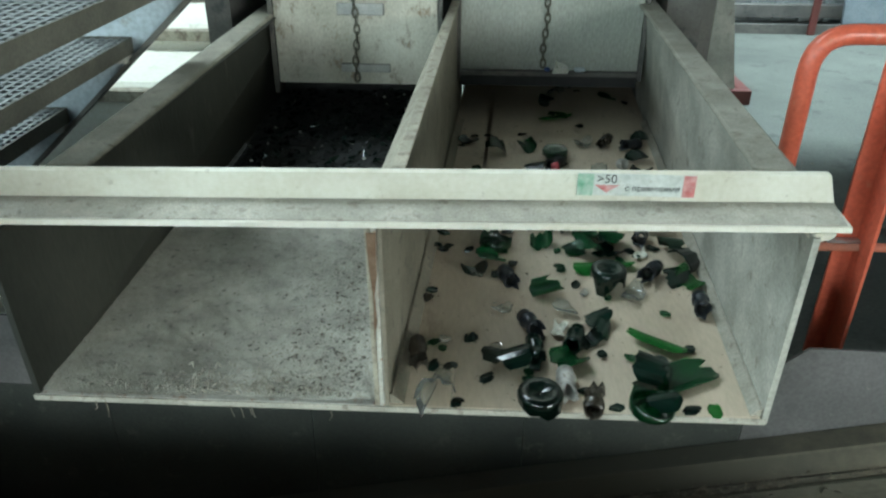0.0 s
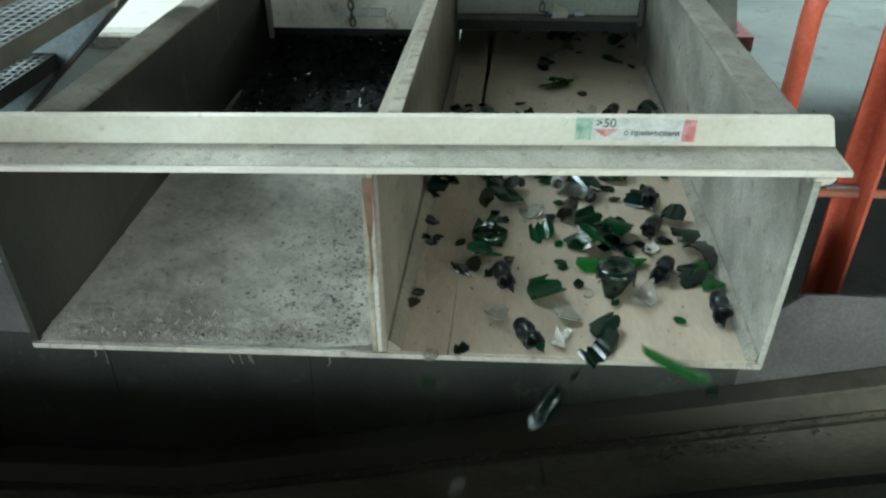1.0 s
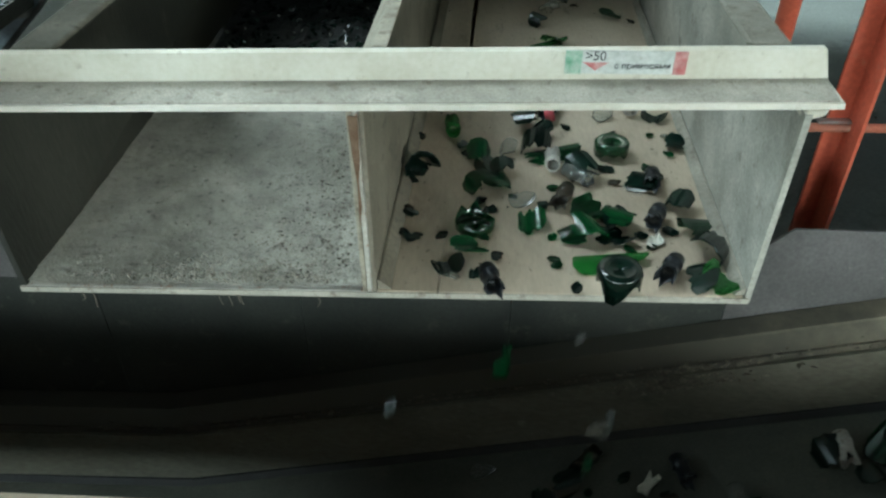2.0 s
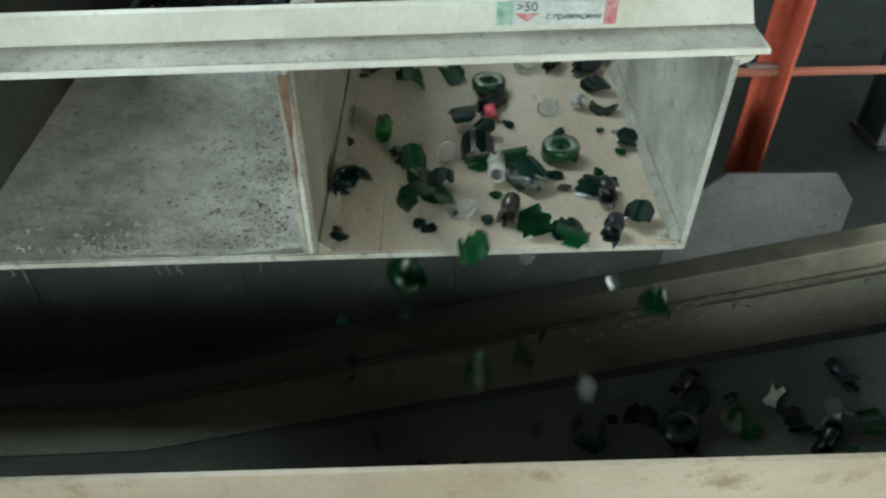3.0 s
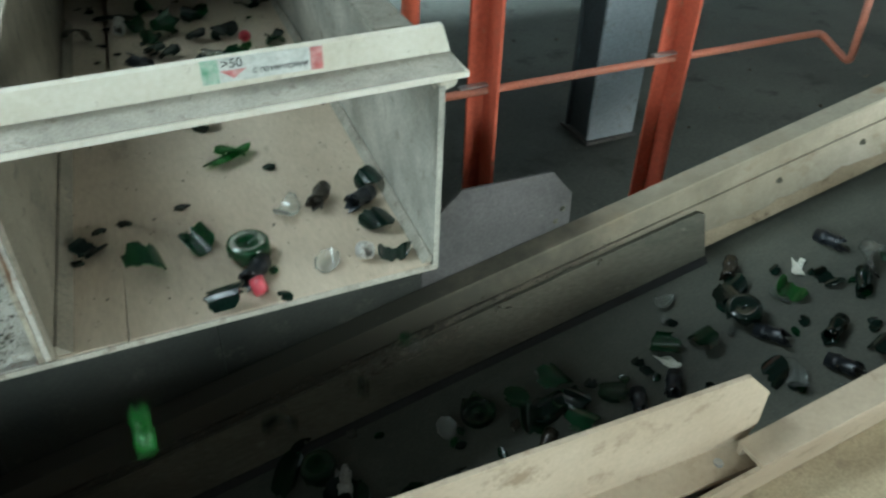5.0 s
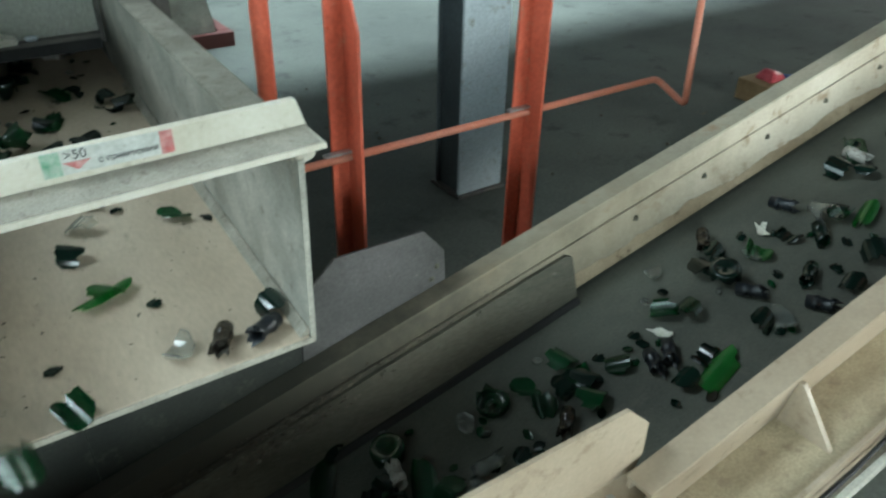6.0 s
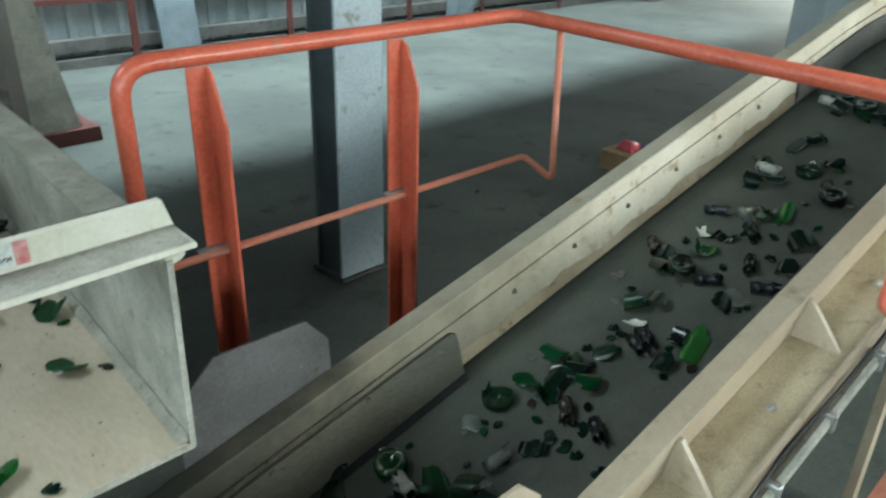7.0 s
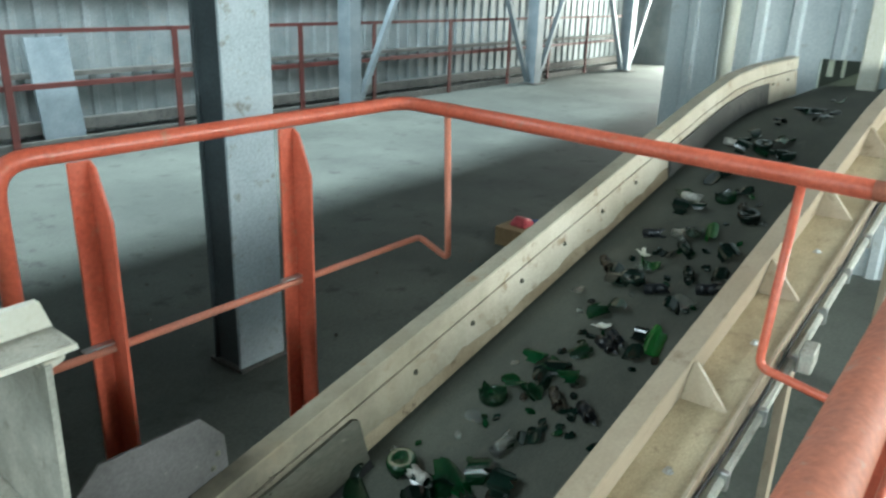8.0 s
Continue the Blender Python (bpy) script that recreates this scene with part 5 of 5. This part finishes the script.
piece("chip", "green", -0.113, 0.295, 64)
piece("neck", "inky", -0.041, 0.309, -5)
piece("chip", "brown", -0.587, 0.328, 143, 0.008, -0.297)
piece("chip", "dark", -0.580, 0.359, 261, -0.005, -0.261)
piece("shard", "clear", -0.169, 0.355, 227, -0.104, -0.271)
piece("chip", "green", -0.220, 0.348, 354, -0.070, -0.295)
piece("shard", "green", -0.344, 0.361, 278, -0.071, -0.073)
piece("chip", "dark", -0.282, 0.396, 134, -0.026, -0.024)
piece("base", "dark", -0.218, 0.391, 52, 0.018, -0.100)
piece("chip", "clear", -0.267, 0.365, 230, -0.011, -0.111)
piece("neck", "inky", -0.423, 0.393, 10, -0.067, -0.170)
piece("chip", "clear", -0.491, 0.427, 145, -0.103, -0.163)
piece("shard", "bright", -0.039, 0.412, 127)
piece("shard", "dark", -0.070, 0.429, 293, -0.112, -0.246)
piece("chip", "dark", -0.040, 0.459, 151, -0.092, -0.289)
piece("chip", "dark", -0.448, 0.432, 6, -0.078, -0.107)
piece("shard", "dark", -0.498, 0.447, 196, -0.069, -0.077)
piece("neck", "inky", -0.124, 0.433, -30)
piece("long", "bright", -0.215, 0.469, 95, -0.061, -0.271)
piece("chip", "green", -0.177, 0.509, 253, -0.076, -0.228)
piece("chip", "green", -0.314, 0.474, 81, -0.043, -0.096)
piece("chip", "green", -0.310, 0.458, 322, -0.011, -0.130)
piece("shard", "dark", -0.042, 0.491, 316)
piece("shard", "green", -0.465, 0.493, 110, 0.011, -0.077)
piece("chip", "dark", -0.415, 0.479, 242, 0.006, -0.071)
piece("chip", "green", -0.139, 0.527, 160, -0.006, -0.233)
piece("shard", "dark", -0.197, 0.541, 303, 0.038, -0.229)
piece("chip", "dark", -0.573, 0.535, 316, -0.000, -0.317)
piece("chip", "dark", -0.562, 0.552, 223, 0.004, -0.315)
piece("shard", "green", -0.250, 0.537, 36, -0.134, -0.034)
piece("chip", "clear", -0.230, 0.571, 329, -0.127, 0.012)
piece("scrap", "paper", -0.127, 0.538, 71, -0.039, -0.114)
piece("chip", "dark", -0.096, 0.566, 52, -0.079, -0.114)
piece("chip", "green", -0.441, 0.540, 208, -0.101, -0.122)
piece("chip", "dark", -0.442, 0.561, 27, -0.083, -0.169)
piece("chip", "green", -0.315, 0.544, 2, 0.054, -0.138)
piece("shard", "green", -0.277, 0.545, 107, -0.012, -0.119)
piece("chip", "dark", -0.224, 0.533, 293, 0.000, -0.082)
piece("shard", "green", -0.060, 0.554, 101)
piece("chip", "dark", -0.590, 0.557, 196, 0.039, -0.181)
piece("chip", "dark", -0.573, 0.534, 24, 0.057, -0.191)
piece("base", "green", -0.456, 0.565, 67, -0.048, -0.014)
piece("chip", "dark", -0.515, 0.538, 92, -0.089, -0.061)
piece("shard", "green", -0.351, 0.577, 0, -0.068, -0.035)
piece("chip", "clear", -0.355, 0.590, 13, -0.047, -0.077)
piece("shard", "green", -0.192, 0.579, 84, -0.149, -0.156)
piece("chip", "dark", -0.152, 0.550, 229, -0.140, -0.108)
piece("neck", "inky", -0.124, 0.593, -24)
piece("chip", "clear", -0.035, 0.597, 276)
piece("shard", "green", -0.243, 0.619, 110, -0.112, -0.097)
piece("shard", "dark", -0.196, 0.597, 178, -0.095, -0.102)
piece("chip", "brown", -0.590, 0.631, 100, -0.061, -0.192)
piece("chip", "dark", -0.580, 0.619, 56, -0.106, -0.235)
piece("chip", "dark", -0.430, 0.633, 347, 0.069, -0.226)
piece("chip", "dark", -0.448, 0.662, 239, 0.082, -0.256)
piece("shard", "dark", -0.071, 0.647, 148)
piece("neck", "brown", -0.292, 0.661, -19, 0.001, -0.172)
piece("chip", "dark", -0.329, 0.652, 265, 0.019, -0.220)
piece("shard", "clear", -0.367, 0.664, 320, -0.060, -0.020)
piece("shard", "green", -0.449, 0.708, 212, -0.043, -0.141)
piece("chip", "green", -0.387, 0.680, 52, -0.041, -0.150)
piece("chip", "green", -0.307, 0.718, 93, -0.033, -0.059)
piece("chip", "green", -0.310, 0.713, 112, -0.019, -0.041)
piece("neck", "inky", -0.111, 0.722, -10, -0.089, -0.266)
piece("chip", "dark", -0.139, 0.756, 180, -0.060, -0.226)
piece("shard", "dark", -0.126, 0.728, 246)
piece("chip", "brown", -0.182, 0.740, 241)
piece("neck", "clear", -0.252, 0.744, 43, -0.084, -0.145)
piece("chip", "dark", -0.199, 0.788, 48, -0.131, -0.151)
piece("chip", "dark", -0.090, 0.757, 94)
piece("long", "green", -0.428, 0.762, 20, -0.159, 0.074)
piece("shard", "dark", -0.413, 0.771, 177, -0.121, 0.113)
piece("shoulder", "dark", -0.574, 0.766, 11, 0.082, -0.092)
piece("shard", "dark", -0.580, 0.758, 236, 0.079, -0.049)
piece("shard", "clear", -0.237, 0.779, 300, -0.115, -0.174)
piece("shard", "dark", -0.245, 0.764, 205, -0.159, -0.215)
piece("chip", "clear", -0.272, 0.780, 308, -0.143, 0.080)
piece("chip", "green", -0.266, 0.765, 186, -0.127, 0.044)
piece("chip", "dark", -0.187, 0.789, 173)
piece("chip", "green", -0.110, 0.795, 161)
piece("neck", "foil", -0.305, 0.800, -7, -0.119, -0.038)
piece("shard", "green", -0.460, 0.842, 184, 0.108, -0.100)
piece("chip", "dark", -0.483, 0.848, 310, 0.118, -0.056)
piece("long", "green", -0.299, 0.848, 110, -0.004, -0.100)
piece("shard", "dark", -0.339, 0.861, 171, -0.047, -0.083)
piece("base", "green", -0.177, 0.857, 1, -0.142, 0.022)
piece("chip", "green", -0.054, 0.858, 356)
piece("shard", "clear", -0.398, 0.859, 169)
piece("chip", "dark", -0.497, 0.887, 29)
piece("shard", "dark", -0.035, 0.898, 246)
piece("chip", "dark", -0.590, 0.923, 152)
piece("shard", "dark", -0.328, 0.933, 135)
piece("chip", "clear", -0.045, 0.936, 156)
piece("chip", "dark", -0.167, 0.937, 305)
piece("chip", "green", -0.081, 0.944, 181)
piece("neck", "bright", -0.522, 0.948, 0)
piece("chip", "dark", -0.268, 0.975, 90)
piece("shard", "dark", -0.361, 0.979, 74)
piece("cap", "red", -0.303, 1.004, 84)
piece("shard", "dark", -0.061, 1.025, 158)
piece("shard", "clear", -0.179, 1.029, 347)
piece("neck", "inky", -0.305, 1.035, -37)
piece("cap", "foil", -0.113, 1.044, 33)
piece("chip", "green", -0.272, 1.071, 4)
piece("shard", "dark", -0.061, 1.118, 192)
piece("base", "green", -0.301, 1.119, 281)
piece("shard", "green", -0.474, 1.151, 9)
piece("shard", "green", -0.385, 1.185, 20)
piece("neck", "inky", -0.075, 1.200, -60)
piece("chip", "dark", -0.581, 1.204, 11)
piece("shard", "clear", -0.211, 1.228, 214)
piece("neck", "brown", -0.146, 1.228, -30)
piece("shard", "dark", -0.561, 1.238, 131)
piece("shard", "dark", -0.035, 1.259, 187)
piece("chip", "dark", -0.545, 1.286, 183)
piece("chip", "dark", -0.502, 1.294, 206)
piece("chip", "dark", -0.396, 1.312, 231)
piece("chip", "dark", -0.211, 1.401, 296)
piece("long", "bright", -0.284, 1.465, 120)
piece("shard", "bright", -0.282, 1.474, 23)
piece("shard", "dark", -0.313, 1.634, 236)
piece("chip", "dark", -0.035, 1.663, 92)
piece("shard", "green", -0.095, 1.696, 100)
piece("shard", "clear", -0.276, 1.740, 125)
piece("chip", "dark", -0.196, 1.796, 176)
piece("shard", "clear", -0.234, 1.849, 60)
piece("chip", "green", -0.045, 1.876, 100)
piece("shard", "green", -0.052, 1.929, 319)
piece("chip", "dark", -0.374, 1.950, 46)
piece("chip", "dark", -0.196, 1.951, 145)
piece("chip", "green", -0.237, 1.966, 56)
piece("shard", "green", -0.225, 1.969, 329)
piece("shard", "dark", -0.270, 1.970, 204)
piece("shard", "green", -0.185, 1.990, 191)
piece("chip", "dark", -0.166, 2.002, 188)
piece("neck", "clear", -0.243, 2.005, 244)
piece("chip", "dark", -0.064, 2.009, 280)
piece("neck", "inky", -0.429, 2.030, 227)
piece("chip", "green", -0.084, 2.038, 123)
piece("shard", "bright", -0.167, 2.050, 291)
piece("shard", "dark", -0.348, 2.066, 134)
piece("shard", "green", -0.063, 2.071, 8)
piece("chip", "green", -0.143, 2.077, 279)
piece("chip", "green", -0.530, 2.098, 197)
piece("chip", "dark", -0.385, 2.107, 68)
piece("shard", "dark", -0.383, 2.110, 121)
piece("cap", "red", -0.138, 2.120, 340)
piece("shard", "dark", -0.055, 2.121, 28)
piece("chip", "dark", -0.479, 2.139, 4)
piece("shard", "dark", -0.268, 2.173, 108)
piece("shard", "dark", -0.195, 2.173, 214)
piece("chip", "dark", -0.408, 2.195, 119)
piece("shard", "dark", -0.169, 2.210, 312)
piece("chip", "dark", -0.516, 2.214, 120)
piece("shard", "green", -0.380, 2.222, 157)
piece("chip", "dark", -0.208, 2.247, 256)
piece("shoulder", "green", -0.340, 2.250, 122)
piece("shard", "dark", -0.579, 2.270, 19)
piece("chip", "green", -0.096, 2.305, 197)
piece("neck", "foil", -0.464, 2.310, 177)
piece("shard", "green", -0.424, 2.329, 10)
piece("chip", "dark", -0.501, 2.343, 152)
piece("chip", "green", -0.411, 2.350, 225)
piece("shard", "dark", -0.262, 2.360, 230)
piece("long", "green", -0.242, 2.390, 335)
piece("shard", "dark", -0.045, 2.405, 63)
piece("shard", "dark", -0.072, 2.410, 189)
piece("long", "dark", -0.474, 2.430, 271)
piece("chip", "dark", -0.340, 2.441, 141)
piece("chip", "clear", -0.107, 2.448, 298)
piece("shard", "green", -0.385, 2.470, 199)
piece("shard", "dark", -0.075, 2.490, 193)
piece("chip", "dark", -0.046, 2.493, 154)
piece("chip", "dark", -0.545, 2.510, 302)
piece("chip", "green", -0.007, 2.516, 349)
piece("chip", "dark", -0.292, 2.522, 39)
piece("chip", "clear", -0.543, 2.548, 229)
piece("chip", "clear", -0.578, 2.550, 28)
piece("chip", "clear", -0.205, 2.558, 108)
piece("shard", "dark", -0.153, 2.589, 317)
piece("long", "green", -0.198, 2.610, 199)
piece("shard", "green", -0.413, 2.630, 50)
piece("scrap", "paper", -0.415, 2.650, 153)
piece("chip", "clear", -0.431, 2.665, 282)
piece("long", "dark", -0.409, 2.670, 191)
piece("base", "dark", -0.325, 2.690, 70)
piece("shard", "dark", -0.549, 2.710, 233)
piece("shard", "dark", -0.292, 2.720, 179)
piece("chip", "green", -0.124, 2.750, 253)
piece("chip", "dark", -0.101, 2.764, 1)
piece("shard", "green", -0.284, 2.770, 289)
piece("chip", "dark", -0.298, 2.790, 106)
piece("chip", "dark", -0.365, 2.804, 290)
piece("chip", "clear", -0.126, 2.810, 232)
piece("shard", "dark", -0.243, 2.850, 30)
piece("shard", "dark", -0.262, 2.864, 45)
piece("chip", "dark", -0.516, 2.870, 59)
piece("chip", "green", -0.059, 2.896, 73)
piece("neck", "inky", -0.394, 2.910, 191)
piece("chip", "green", -0.098, 2.930, 174)
piece("shard", "dark", -0.262, 2.970, 141)
piece("neck", "foil", -0.149, 2.990, 247)
piece("shard", "bright", -0.420, 3.010, 73)
piece("shard", "dark", -0.440, 3.029, 134)
piece("neck", "inky", -0.069, 3.030, 128)
piece("shard", "green", -0.467, 3.050, 12)
piece("base", "green", -0.250, 3.070, 129)
piece("shard", "dark", -0.396, 3.090, 198)
piece("long", "dark", -0.286, 3.110, 85)
piece("chip", "green", -0.484, 3.150, 125)
piece("chip", "dark", -0.189, 3.169, 359)
piece("shard", "green", -0.242, 3.170, 134)
piece("neck", "brown", -0.208, 3.190, 224)
piece("chip", "clear", -0.576, 3.209, 90)
piece("base", "dark", -0.493, 3.210, 304)
piece("shard", "green", -0.536, 3.230, 289)
piece("shoulder", "green", -0.292, 3.250, 26)
piece("neck", "dark", -0.563, 3.270, 181)
piece("neck", "brown", -0.259, 3.290, 63)
piece("shard", "dark", -0.326, 3.297, 4)
piece("scrap", "paper", -0.445, 3.310, 233)
piece("shoulder", "dark", -0.352, 3.330, 355)
piece("shard", "green", -0.051, 3.350, 312)
piece("long", "dark", 0, 99, 90, -0.172, -0.060)
piece("chip", "dark", 0, 99, 116, -0.128, -0.076)
piece("shard", "dark", 0, 99, 304, -0.121, -0.093)
piece("shard", "dark", 0, 99, 1, -0.147, -0.090)
piece("neck", "foil", 0, 99, 176, 0.125, -0.012)
piece("shard", "dark", 0, 99, 5, 0.182, -0.029)
piece("shard", "dark", 0, 99, 128, 0.138, -0.032)
piece("shard", "dark", 0, 99, 168, 0.098, -0.068)
piece("base", "dark", 0, 99, 233, 0.133, -0.128)
piece("chip", "green", 0, 99, 202, 0.120, -0.120)
piece("shard", "dark", 0, 99, 333, 0.097, -0.184)
piece("shard", "green", 0, 99, 353, 0.080, -0.143)
piece("shard", "dark", 0, 99, 215, 0.085, -0.241)
piece("shard", "dark", 0, 99, 197, 0.093, -0.214)
piece("shard", "green", 0, 99, 74, 0.233, -0.188)
piece("shard", "green", 0, 99, 87, 0.174, -0.171)
piece("chip", "clear", 0, 99, 28, 0.267, -0.069)
piece("shard", "dark", 0, 99, 245, 0.270, -0.046)
piece("shard", "dark", 0, 99, 326, 0.479, -0.079)
piece("chip", "dark", 0, 99, 139, 0.453, -0.078)
piece("shard", "dark", 0, 99, 16, 0.810, -0.074)
piece("chip", "green", 0, 99, 118, 0.771, -0.106)
piece("chip", "clear", 0, 99, 252, 0.925, -0.078)
piece("chip", "green", 0, 99, 307, 0.871, -0.098)
piece("shard", "dark", 0, 99, 171, 0.820, -0.150)
piece("chip", "dark", 0, 99, 296, 0.782, -0.125)
piece("shard", "dark", 0, 99, 106, 0.620, -0.229)
piece("shard", "dark", 0, 99, 68, 0.601, -0.207)
piece("shard", "dark", 0, 99, 66, 0.751, -0.227)
piece("shard", "dark", 0, 99, 110, 0.753, -0.197)
piece("shard", "green", 0, 99, 288, 1.225, -0.138)
piece("chip", "dark", 0, 99, 284, 1.285, -0.099)


def motions():
    for ob, x, y, turn, lx, ly, a, b, c in PIECES:
        walk(ob, rows_of(x, y, turn, lx, ly, a, b, c))


motions()
